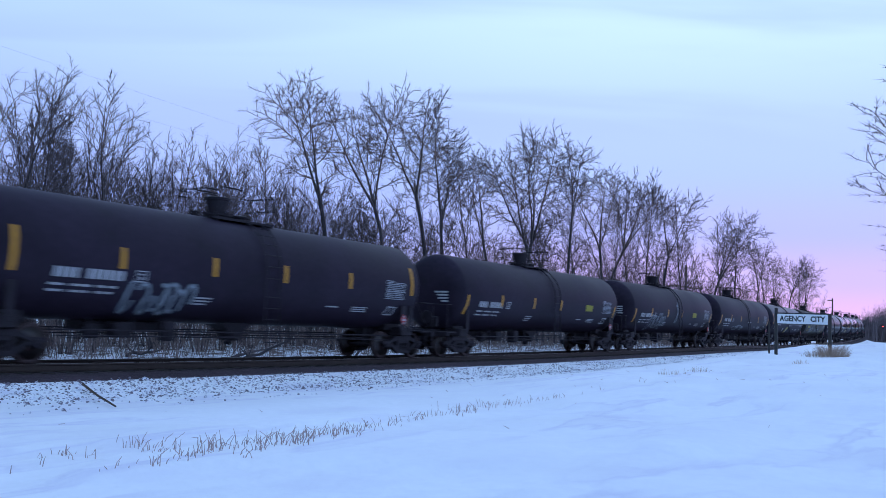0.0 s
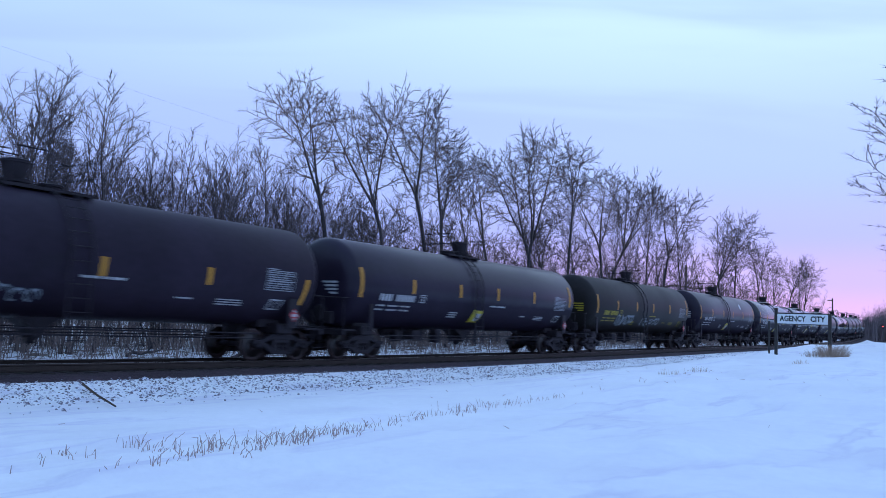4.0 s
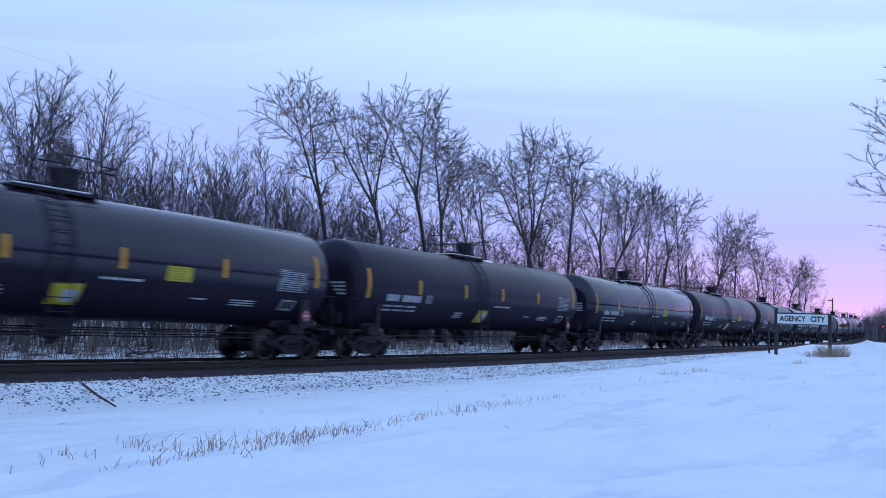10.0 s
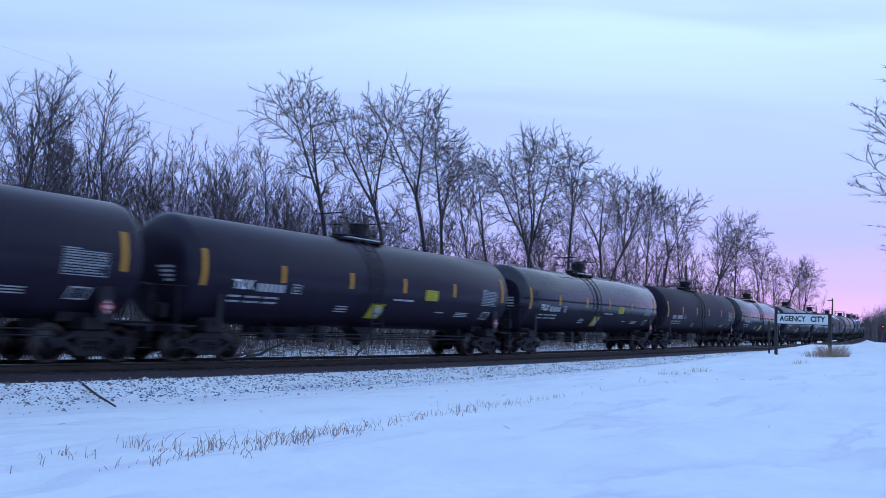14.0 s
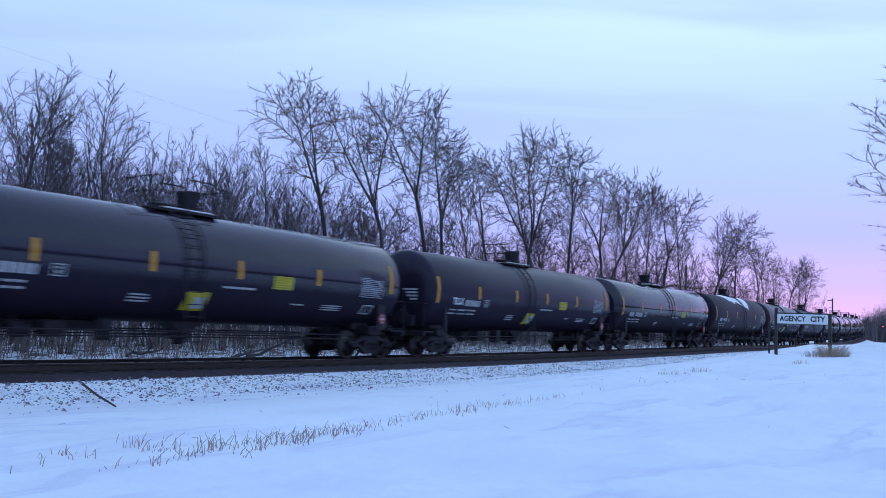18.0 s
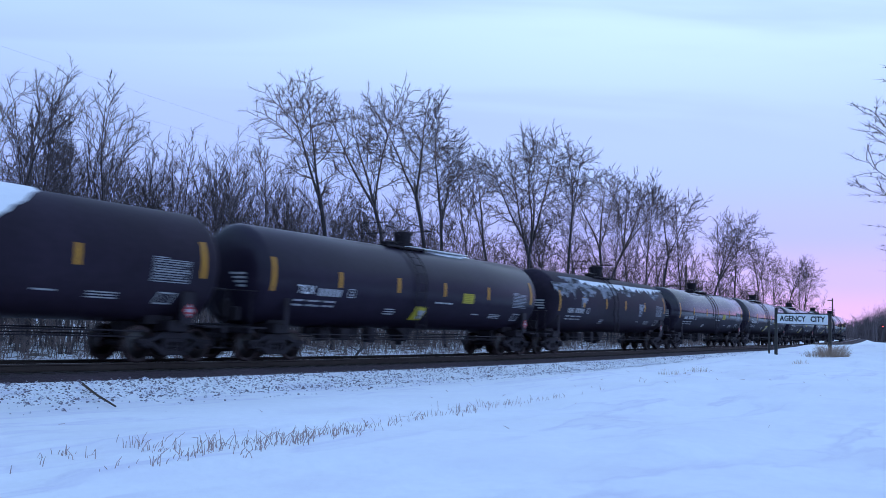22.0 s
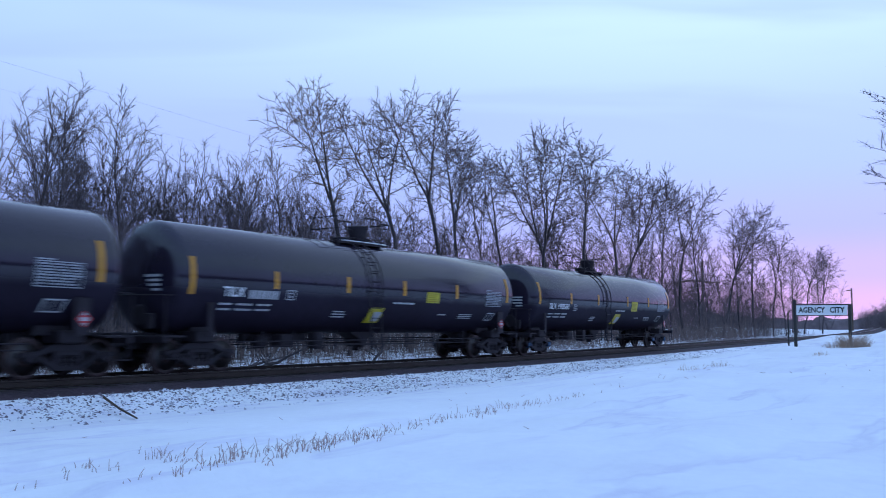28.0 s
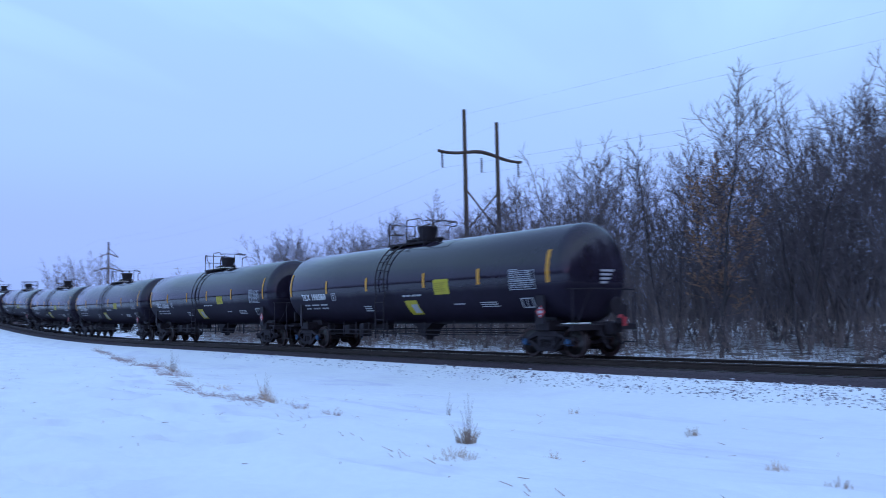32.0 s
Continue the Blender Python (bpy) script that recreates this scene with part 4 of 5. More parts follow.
put("paint_spot", patch(3.2, 3.55, 3.0, 3.38, 0.012).mesh("paint_spot", WHITE_BRIGHT), BY_N[19], label="white painted spot")
put("snow_patch", blob(-3.5, 3.6, 0.18, 1.4, 2.0, 0.05, SNOW, droop=True), BY_N[7], label="thick snow clinging to the tank's shoulder")
tagged(BY_N[7], "matt black tank car with snow clinging to its shoulder")
put("snow_patch", blob(-4.4, 7.7, 0.60, 0.84, 5.0, 0.03, SNOW, 2.4), BY_N[5], label="ragged line of snow along the tank's shoulder")
put("snow_patch", blob(-6.5, -3.9, 0.60, 0.92, 6.0, 0.02, FROST, 1.4), BY_N[5], label="frozen spatter on the tank's shoulder")
for k, (u0, u1, a0, a1) in enumerate(((-7.8, -5.0, 0.15, 0.62), (-5.2, -2.4, 0.2, 0.66), (-2.6, 0.4, 0.25, 0.66), (0.6, 3.0, 0.38, 0.64), (2.9, 3.7, -0.3, 0.1), (-4.9, -4.2, -0.2, 0.15), (5.0, 6.6, 0.35, 0.58))):
    put("frost_patch", blob(u0, u1, a0, a1, 5.0 + k, 0.012, FROST, 0.9), BY_N[5], label="streaked frost on the tank")
tagged(BY_N[5], "matt black tank car streaked with frost and snow")
for n, u0, u1 in ((18, -1.6, -0.2), (17, -1.7, 0.1), (16, -1.9, 0.2), (14, -1.5, 0.3), (13, -1.4, 0.2), (9, -1.3, 0.4), (8, -1.4, 0.3), (6, -0.5, 3.4), (4, -1.2, 0.3), (1, -1.4, 0.6), (3, -1.3, 0.2), (12, -1.2, 0.1), (10, -1.3, 0.2), (15, -1.4, 0.3), (2, -1.3, 0.4)):
    put("walkway_snow", keep(("walk", u0, u1), lambda: Form().box(u0 + 0.3, -0.6, 4.05, u1 + 0.4, 0.55, 4.09, 0.02).mesh("walkway_snow", SNOW)), BY_N[n], label="snow lying on the walkway")
put("snow_patch", blob(1.1, 4.4, 1.12, 1.5, 9.0, 0.04, SNOW), BY_N[6], label="thin snow along the tank's top")
put("snow_patch", blob(1.0, 2.0, 1.2, 1.5, 4.0, 0.04, SNOW), BY_N[16], label="thin snow along the tank's top")

# ---- trees ----


# base radius, stems, lowest limb, spread of limbs from the stem, limb length, wander, upward pull, limbs a stem, branches a limb, twigs a branch, twig length
KINDS = {
    "locust": dict(r=0.088, stems=1, foot=0.34, angle=50, limb=1.9, crook=0.17, up=0.03, limbs=15, subs=8, twigs=10, twig=0.23, fork=(2, 3)),
    "upright": dict(r=0.080, stems=1, foot=0.20, angle=36, limb=2.0, crook=0.11, up=0.05, limbs=25, subs=7, twigs=10, twig=0.26, fork=(0, 0)),
    "bush": dict(r=0.042, stems=6, foot=0.24, angle=36, limb=1.8, crook=0.11, up=0.05, limbs=10, subs=5, twigs=9, twig=0.27, fork=(0, 0)),
    "thin": dict(r=0.055, stems=2, foot=0.26, angle=38, limb=1.9, crook=0.11, up=0.05, limbs=13, subs=6, twigs=7, twig=0.30, fork=(0, 0)),
    "scrub": dict(r=0.040, stems=5, foot=0.16, angle=40, limb=2.5, crook=0.12, up=0.04, limbs=9, subs=5, twigs=5, twig=0.42, fork=(0, 0)),
}
TREES = {}


class Growth:
    """Grows one bare tree ten metres high: stems, limbs, branches and twigs, each thinner and more crooked."""

    def __init__(self, spec, rng):
        self.spec, self.rng = spec, rng
        self.wood, self.fine = Form(), Form()

    def side(self, d, angle, turn):
        """A way that leaves d at an angle, turned round it."""
        u = d.orthogonal().normalized()
        u = Matrix.Rotation(turn, 3, d) @ u
        return (d * math.cos(angle) + u * math.sin(angle)).normalized()

    def line(self, p, d, length, steps, crook, up):
        """Points of a wandering limb, and its way at each."""
        g = self.rng.gauss
        pts, ways = [p], [d]
        for k in range(steps):
            d = (d + Vector((g(0, crook), g(0, crook), g(0, crook * 0.8) + up))).normalized()
            p = p + d * (length / steps)
            pts.append(p)
            ways.append(d)
        return pts, ways

    def shape(self, pts, r0, r1):
        """Wood where it is thick, fine stuff where it is thin."""
        n = len(pts) - 1
        rs = [r0 + (r1 - r0) * (k / n) ** 0.85 for k in range(n + 1)]
        cut = next((k for k, r in enumerate(rs) if r < 0.026), n)
        if cut:
            for a in range(0, cut, 2):
                b = min(a + 2, cut)
                self.wood.tube(pts[a:b + 1], rs[a], 6 if r0 > 0.06 else 5, rs[b], cap=False)
        if cut < n:
            self.fine.tube(pts[cut:], rs[cut], 3, r1, cap=False)

    def twig(self, p, d, ln, r):
        d = d.normalized()
        s = len(self.fine.v)
        u = d.orthogonal().normalized() * r
        w = d.cross(u)
        self.fine.v += [tuple(p + u), tuple(p - u * 0.5 + w * 0.87), tuple(p - u * 0.5 - w * 0.87), tuple(p + d * ln)]
        self.fine.f += [(s, s + 1, s + 3), (s + 1, s + 2, s + 3), (s + 2, s, s + 3)]

    def at(self, pts, ways, f):
        n = len(pts) - 1
        k = min(int(f * n), n - 1)
        return pts[k].lerp(pts[k + 1], f * n - k), ways[k + 1]

    def branch(self, p, d, ln, r):
        sp, rng = self.spec, self.rng
        pts, ways = self.line(p, d, ln, 2, sp["crook"] * 2.2, sp["up"])
        self.shape(pts, r, 0.007)
        turn = rng.uniform(0, 6.28)
        for k in range(sp["twigs"]):
            q, e = self.at(pts, ways, min(0.99, 0.2 + 0.8 * (k + rng.random()) / sp["twigs"]))
            turn += 2.4
            v = self.side(e, radians(rng.uniform(25, 60)), turn)
            self.twig(q, v + Vector((0, 0, 0.15)), sp["twig"] * rng.uniform(0.45, 1.15) * min(1.0, 0.4 + ln), 0.0060)
        self.twig(pts[-1], ways[-1], sp["twig"] * 0.7, 0.005)

    def limb(self, p, d, ln, r, grow=1.0):
        sp, rng = self.spec, self.rng
        steps = max(4, int(ln * 3.2))
        pts, ways = self.line(p, d, ln, steps, sp["crook"], sp["up"])
        self.shape(pts, r, 0.008)
        n = max(3, int(sp["subs"] * min(1.3, 0.35 + ln / sp["limb"]) * grow))
        turn = rng.uniform(0, 6.28)
        for k in range(n):
            f = min(0.98, 0.22 + 0.78 * (k + rng.random()) / n)
            q, e = self.at(pts, ways, f)
            turn += 2.4 + rng.gauss(0, 0.3)
            v = self.side(e, radians(rng.gauss(sp["angle"], 9)), turn)
            self.branch(q, v, (0.30 + 0.42 * ln * (1 - f * 0.75)) * rng.uniform(0.7, 1.25), max(0.009, r * (1 - f) * 0.55))
        self.branch(pts[-1], ways[-1], 0.5, 0.009)

    def stem(self, p, d, ln, r, foot, limbs, reach, r1=0.012):
        sp, rng = self.spec, self.rng
        pts, ways = self.line(p, d, ln, max(8, int(ln * 2.2)), sp["crook"] * 0.36, 0.02)
        self.shape(pts, r, r1)
        turn = rng.uniform(0, 6.28)
        for k in range(limbs):
            f = foot + (0.97 - foot) * ((k + rng.random()) / limbs) ** 0.9
            q, e = self.at(pts, ways, f)
            turn += 2.4 + rng.gauss(0, 0.35)
            rise = (f - foot) / (1 - foot)
            size = reach * (0.36 + 0.95 * math.sin(math.pi * min(1.0, 0.22 + 0.72 * rise))) * rng.uniform(0.62, 1.12) * (0.55 if rise > 0.85 else 1.0)
            v = self.side(e, radians(rng.gauss(sp["angle"], 8) * (1.12 - 0.35 * rise)), turn)
            self.limb(q, v, size, max(0.016, r * (1 - 0.8 * f) * rng.uniform(0.34, 0.55)))
        self.limb(pts[-1], ways[-1], reach * 0.5, r1)
        return pts, ways

    def grow(self):
        sp, rng = self.spec, self.rng
        if sp["fork"][1]:
            fork = rng.uniform(4.2, 5.8)
            lean = Vector((rng.gauss(0, 0.05), rng.gauss(0, 0.05), 1)).normalized()
            pts, ways = self.stem(Vector((0, 0, -0.3)), lean, fork, sp["r"], 0.40, 9, sp["limb"] * 0.85, sp["r"] * 0.72)
            count, turn = rng.randint(*sp["fork"]), rng.uniform(0, 6.28)
            for k in range(count):
                v = self.side(ways[-1], radians(rng.uniform(8, 19)), turn + k * 6.283 / count)
                self.stem(pts[-1], v, (9.4 - fork) * rng.uniform(0.82, 1.0), sp["r"] * rng.uniform(0.5, 0.68), 0.14, int(sp["limbs"] * rng.uniform(0.8, 1.1)), sp["limb"] * 0.72)
        else:
            for k in range(sp["stems"]):
                a = k * 6.283 / sp["stems"] + rng.uniform(-0.4, 0.4)
                out = 0.0 if sp["stems"] == 1 else math.tan(radians(rng.uniform(5, 19)))
                root = Vector((0.16 * math.cos(a), 0.16 * math.sin(a), -0.3)) if out else Vector((0, 0, -0.3))
                d = Vector((out * math.cos(a) + rng.gauss(0, 0.03), out * math.sin(a) + rng.gauss(0, 0.03), 1)).normalized()
                self.stem(root, d, 9.4 * (rng.uniform(0.72, 1.0) if out else 1.0), sp["r"] * rng.uniform(0.8, 1.15), sp["foot"], sp["limbs"], sp["limb"] * (0.62 if out else 1.0))
        top = sorted(v[2] for v in self.fine.v)[-12]
        for f in (self.wood, self.fine):
            f.v = [(x * 10 / top, y * 10 / top, z * 10 / top) for x, y, z in f.v]
        return self


def tree_meshes(kind, i):
    key = (kind, i)
    if key not in TREES:
        g = Growth(KINDS[kind], random.Random(kind + str(i))).grow()
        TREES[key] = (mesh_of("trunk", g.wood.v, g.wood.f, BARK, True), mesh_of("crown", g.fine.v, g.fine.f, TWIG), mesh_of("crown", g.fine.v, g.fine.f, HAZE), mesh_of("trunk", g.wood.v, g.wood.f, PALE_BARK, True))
    return TREES[key]


TREE_WORDS = {"locust": ("tall bare deciduous tree with crooked open limbs", "tree"), "upright": ("bare deciduous tree with steep bushy limbs", "tree"), "bush": ("bare many-stemmed tree with steep bushy twigs", "tree"), "thin": ("slender bare young tree at the edge of the woods", "tree"), "scrub": ("bare twiggy tree deep in the winter woods", "tree")}


def tree(kind, i, x, y, height, turn=0.0, lean=0.0, wide=1.0, pale=False):
    top = new("tree")
    s = height / 10.0
    z = ground_z(x, y)
    m = Matrix.Translation((x, y, z)) @ Matrix.Rotation(radians(lean), 4, (math.sin(radians(55)), math.cos(radians(55)), 0)) @ pose(0, 0, 0, 0, 0, turn)
    trunk, crown, frosted, pale_trunk = tree_meshes(kind, i)
    top.matrix_basis = m @ Matrix.Diagonal((s * wide, s * wide, s, 1))
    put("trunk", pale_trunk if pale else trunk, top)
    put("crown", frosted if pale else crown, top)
    tagged(top, *TREE_WORDS[kind], "trees along the railway")
    return top


def tree_at(yaw, y, height, kind, i, turn=0.0, wide=1.0):
    """A tree on the bearing yaw from the camera, at the distance y across the track."""
    x = y * math.tan(radians(yaw))
    return tree(kind, i, x, y, height, turn, -2.4 if yaw > 25 else 0.0, wide)


def bearing(px):
    """Heading of a point that stands px across the opening view, from its left edge."""
    return 55.26 + math.degrees(math.atan((px - 784) / 1480.6))


# the row that stands out against the sky: place across the view, distance across the track, height, kind
ROW = [(8, 30, 11.0, "upright", 0), (62, 32, 10.9, "upright", 1), (118, 33, 9.4, "thin", 2), (180, 31, 11.7, "upright", 3), (232, 34, 9.0, "thin", 0), (292, 32, 9.7, "bush", 0), (365, 31, 10.0, "bush", 2),
       (322, 33, 9.5, "bush", 1), (402, 32, 9.9, "bush", 0), (425, 34, 8.8, "thin", 1), (452, 33, 10.0, "bush", 2), (510, 33, 9.8, "bush", 0), (558, 34, 9.6, "bush", 1), (482, 32, 11.2, "upright", 2), (535, 34, 9.6, "bush", 1), (596, 31, 16.7, "locust", 0), (650, 35, 10.4, "bush", 2), (707, 31, 16.7, "locust", 1), (747, 33, 17.6, "locust", 2),
       (796, 31.5, 17.7, "locust", 3), (845, 33, 15.0, "upright", 1), (885, 33, 15.6, "locust", 5), (934, 32, 17.2, "locust", 4), (966, 33, 17.9, "locust", 0), (1010, 32, 17.9, "locust", 5), (1062, 34, 17.8, "locust", 3), (1092, 32, 17.4, "locust", 1), (1120, 33, 16.6, "upright", 3), (1148, 32, 17.2, "upright", 0),
       (1188, 33, 18.0, "locust", 2), (1212, 32, 17.3, "upright", 1), (1250, 33, 17.6, "locust", 4), (1282, 32, 16.8, "upright", 2), (1308, 33, 16.6, "locust", 0), (1338, 32, 15.4, "locust", 5), (1362, 32, 15.2, "upright", 3),
       (1392, 32, 15.0, "locust", 1), (1425, 31, 14.5, "locust", 4)]
for k, (px, y, h, kind, i) in enumerate(ROW):
    tree_at(bearing(px), y, h * (1.0 if kind == "locust" else 1.04), kind, i, 47 * k, 0.82 if px == 592 else 1.0)
for k in range(19):
    tree_at(bearing(-10 + 31 * k), 35 + 1.3 * (k % 3), 9.2 + 0.5 * (k * 5 % 4), "scrub", k % 3, 70 * k, 1.15)
for k in range(11):
    tree_at(bearing(940 + 48 * k), 36 + 1.1 * (k % 3), 12.6 + 0.9 * (k * 5 % 4) + 0.1 * k, ("upright", "locust", "upright", "thin")[k % 4], k % 3, 70 * k, 1.1)
for k in (*range(11), *range(11, 34, 2)):
    tree_at(bearing(545 + 27 * k), 34 + 0.9 * (k * 7 % 4), 8.8 + 0.6 * (k * 5 % 5) + 0.05 * k, ("scrub", "thin", "scrub")[k % 3], k % 3, 53 * k, 1.2)
for k in range(18):
    tree("upright" if k % 3 else "bush", k % 4 if k % 3 else k % 2, 20 - 2.0 * k + 0.7 * (k * 7 % 5 - 2), 30.5 + 0.8 * (k * 3 % 5), 9.6 + 0.45 * (k * 11 % 5), 61 * k, wide=1.1, pale=True)
rng = random.Random(7)


def stand(x):
    """Height of the woods along the line."""
    return 8.6 + 3.0 * min(1.0, max(0.0, (x + 38) / 20))


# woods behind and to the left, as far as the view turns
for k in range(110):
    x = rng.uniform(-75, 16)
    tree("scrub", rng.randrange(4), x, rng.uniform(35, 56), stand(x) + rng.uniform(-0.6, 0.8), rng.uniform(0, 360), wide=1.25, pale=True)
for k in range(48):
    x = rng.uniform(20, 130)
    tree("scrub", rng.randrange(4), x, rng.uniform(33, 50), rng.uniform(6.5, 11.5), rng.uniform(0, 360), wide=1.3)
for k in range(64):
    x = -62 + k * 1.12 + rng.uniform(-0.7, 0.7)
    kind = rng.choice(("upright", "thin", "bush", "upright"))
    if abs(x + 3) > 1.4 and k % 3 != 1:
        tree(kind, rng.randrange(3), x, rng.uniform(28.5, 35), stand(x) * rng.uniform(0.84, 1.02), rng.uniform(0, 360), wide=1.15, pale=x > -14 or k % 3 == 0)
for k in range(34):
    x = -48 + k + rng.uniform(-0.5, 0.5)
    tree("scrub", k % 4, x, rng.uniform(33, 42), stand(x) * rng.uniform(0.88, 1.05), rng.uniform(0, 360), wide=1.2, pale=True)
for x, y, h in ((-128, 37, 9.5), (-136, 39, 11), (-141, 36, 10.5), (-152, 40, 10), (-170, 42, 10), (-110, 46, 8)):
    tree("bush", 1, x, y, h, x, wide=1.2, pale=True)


def russet_oak(x, y, h):
    ob = tree("upright", 3, x, y, h, 30, wide=1.2)
    src = tree_meshes("upright", 3)[1].vertices
    r = random.Random(3)
    verts, faces = [], []
    for k in range(9000):
        c = src[r.randrange(len(src))].co
        n = len(verts)
        for j in range(3):
            verts.append((c.x + r.uniform(-0.06, 0.06), c.y + r.uniform(-0.06, 0.06), c.z + r.uniform(-0.09, 0.03)))
        faces.append((n, n + 1, n + 2))
    put("leaves", mesh_of("leaves", verts, faces, RUSSET), ob, label="clinging russet dead leaves")
    tagged(ob, "slim oak still holding russet dead leaves", "tree")


russet_oak(-3.0, 29.5, 9.8)
russet_oak(-19.5, 30.5, 8.2)


def near_tree():
    """The tree on the field side whose branches hang into view over the sign."""
    x, y = 50.0, 3.4
    ob = tree("upright", 2, x, y, 15.0, 200, 0, 1.6)
    src = tree_meshes("upright", 2)[1].vertices
    r = random.Random(5)
    verts, faces = [], []
    for k in range(450):
        c = src[r.randrange(len(src))].co
        n = len(verts)
        verts += [(c.x, c.y, c.z), (c.x + r.uniform(-0.03, 0.03), c.y + 0.015, c.z - 0.06), (c.x + r.uniform(-0.03, 0.03), c.y - 0.015, c.z - 0.07)]
        faces.append((n, n + 1, n + 2))
    put("leaves", mesh_of("leaves", verts, faces, TWIG), ob, label="a few withered leaves")
    tagged(tree("upright", 1, x + 2.4, y - 0.5, 13.8, 75, 0, 1.6), "tall bare tree with drooping twigs beside the field", "tree")
    tagged(ob, "tall bare tree with drooping twigs beside the field", "tree")


near_tree()


def thicket(name, label, count, xr, yr, hr, mat, seed, twigs=3, thick=0.012, category="undergrowth", lean=0.18, peak=None):
    """Many thin stems with side twigs, rooted in the ground."""
    r = random.Random(seed)
    verts, faces = [], []

    def blade(p, q, w):
        n = len(verts)
        d = (q - p).normalized()
        a = d.orthogonal().normalized()
        a = Matrix.Rotation(r.uniform(0, 3.1), 3, d) @ a
        b = d.cross(a)
        for k in range(3):
            t = 2.0944 * k
            verts.append(tuple(p + (a * math.cos(t) + b * math.sin(t)) * w))
        verts.append(tuple(q))
        faces.extend([(n, n + 1, n + 3), (n + 1, n + 2, n + 3), (n + 2, n, n + 3)])
    for k in range(count):
        x, y = r.uniform(*xr), r.uniform(*yr)
        if name != "far_woods" and noise.noise(Vector((x * 0.3, y * 0.3, seed))) < -0.15:
            continue
        h = r.uniform(*hr)
        if peak:
            h *= peak(x, y)
        z = ground_z(x, y) - 0.05 * h
        p = Vector((x, y, z))
        q = p + Vector((r.gauss(0, lean) * h, r.gauss(0, lean) * h, h))
        blade(p, q, thick * (0.6 + 0.1 * h))
        for j in range(twigs):
            f = r.uniform(0.25, 0.9)
            c = p.lerp(q, f)
            ln = h * r.uniform(0.15, 0.35)
            e = c + Vector((r.gauss(0, 0.5), r.gauss(0, 0.5), r.uniform(0.3, 1.0))).normalized() * ln
            blade(c, e, thick * 0.5)
    tagged(put(name, mesh_of(name, verts, faces, mat)), label, category, kind="stuff")


thicket("undergrowth", "tangle of brown weed stems and saplings along the far side of the track", 4800, (-70, 100), (25.6, 31.5), (0.6, 2.2), BRUSH, 11, 8, 0.017, lean=0.35)
thicket("undergrowth", "thin dry weeds poking through the snow beyond the rails", 3000, (-60, 60), (22.6, 25.0), (0.2, 0.7), BRUSH, 21, 3, 0.010, lean=0.35)
thicket("undergrowth", "saplings and brush under the trees", 3000, (-80, 120), (26.5, 36.0), (1.2, 4.5), BRUSH, 12, 9, 0.012, lean=0.25)
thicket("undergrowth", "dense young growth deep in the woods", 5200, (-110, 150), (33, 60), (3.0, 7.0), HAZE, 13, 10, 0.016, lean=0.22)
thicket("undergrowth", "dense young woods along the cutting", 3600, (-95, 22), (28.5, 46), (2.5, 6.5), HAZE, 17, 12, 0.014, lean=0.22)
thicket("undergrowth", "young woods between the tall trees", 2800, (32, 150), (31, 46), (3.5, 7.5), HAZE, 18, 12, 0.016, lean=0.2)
thicket("undergrowth", "dark saplings crowding between the tall trees", 700, (30, 70), (31, 38), (3.0, 7.0), TWIG, 19, 12, 0.014, lean=0.22)
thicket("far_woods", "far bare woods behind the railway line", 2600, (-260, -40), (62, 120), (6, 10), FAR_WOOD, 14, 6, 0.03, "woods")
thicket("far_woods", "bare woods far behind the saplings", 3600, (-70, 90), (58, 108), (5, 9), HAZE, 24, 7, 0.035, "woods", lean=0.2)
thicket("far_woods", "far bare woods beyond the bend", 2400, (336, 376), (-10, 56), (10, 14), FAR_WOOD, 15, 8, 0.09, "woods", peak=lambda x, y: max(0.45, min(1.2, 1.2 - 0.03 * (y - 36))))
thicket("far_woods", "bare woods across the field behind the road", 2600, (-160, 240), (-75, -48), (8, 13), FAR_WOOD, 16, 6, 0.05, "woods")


def ridge(name, points, height, seed, label, mat=FAR_WOOD):
    """A solid dark mass of distant woods with a ragged top."""
    verts, faces = [], []
    for i, (x, y) in enumerate(points):
        z = ground_z(min(max(x, -300), 460), y) - 3.0
        h = height * (0.8 + 0.4 * noise.noise(Vector((i * 0.07, seed, 0))) + 0.3 * noise.noise(Vector((i * 0.37, seed, 1))) + 0.12 * (i * 7919 % 13) / 13) + 3.0
        verts += [(x, y, z), (x, y, z + h), (x + 1.5, y + 4, z + h * 0.9), (x + 1.5, y + 4, z)]
    for i in range(len(points) - 1):
        for j in range(3):
            faces.append((4 * i + j, 4 * i + 4 + j, 4 * i + 5 + j, 4 * i + 1 + j))
    tagged(put(name, mesh_of(name, verts, faces, mat)), label, "woods", kind="structure")


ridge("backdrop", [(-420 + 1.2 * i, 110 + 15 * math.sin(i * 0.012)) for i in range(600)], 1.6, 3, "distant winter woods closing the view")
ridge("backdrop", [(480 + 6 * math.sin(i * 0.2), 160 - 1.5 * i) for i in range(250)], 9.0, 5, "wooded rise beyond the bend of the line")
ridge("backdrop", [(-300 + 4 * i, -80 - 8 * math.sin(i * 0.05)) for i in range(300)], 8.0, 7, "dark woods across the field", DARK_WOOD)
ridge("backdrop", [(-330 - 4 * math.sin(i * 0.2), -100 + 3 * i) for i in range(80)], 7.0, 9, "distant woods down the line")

# ---- station sign, stake, poles ----


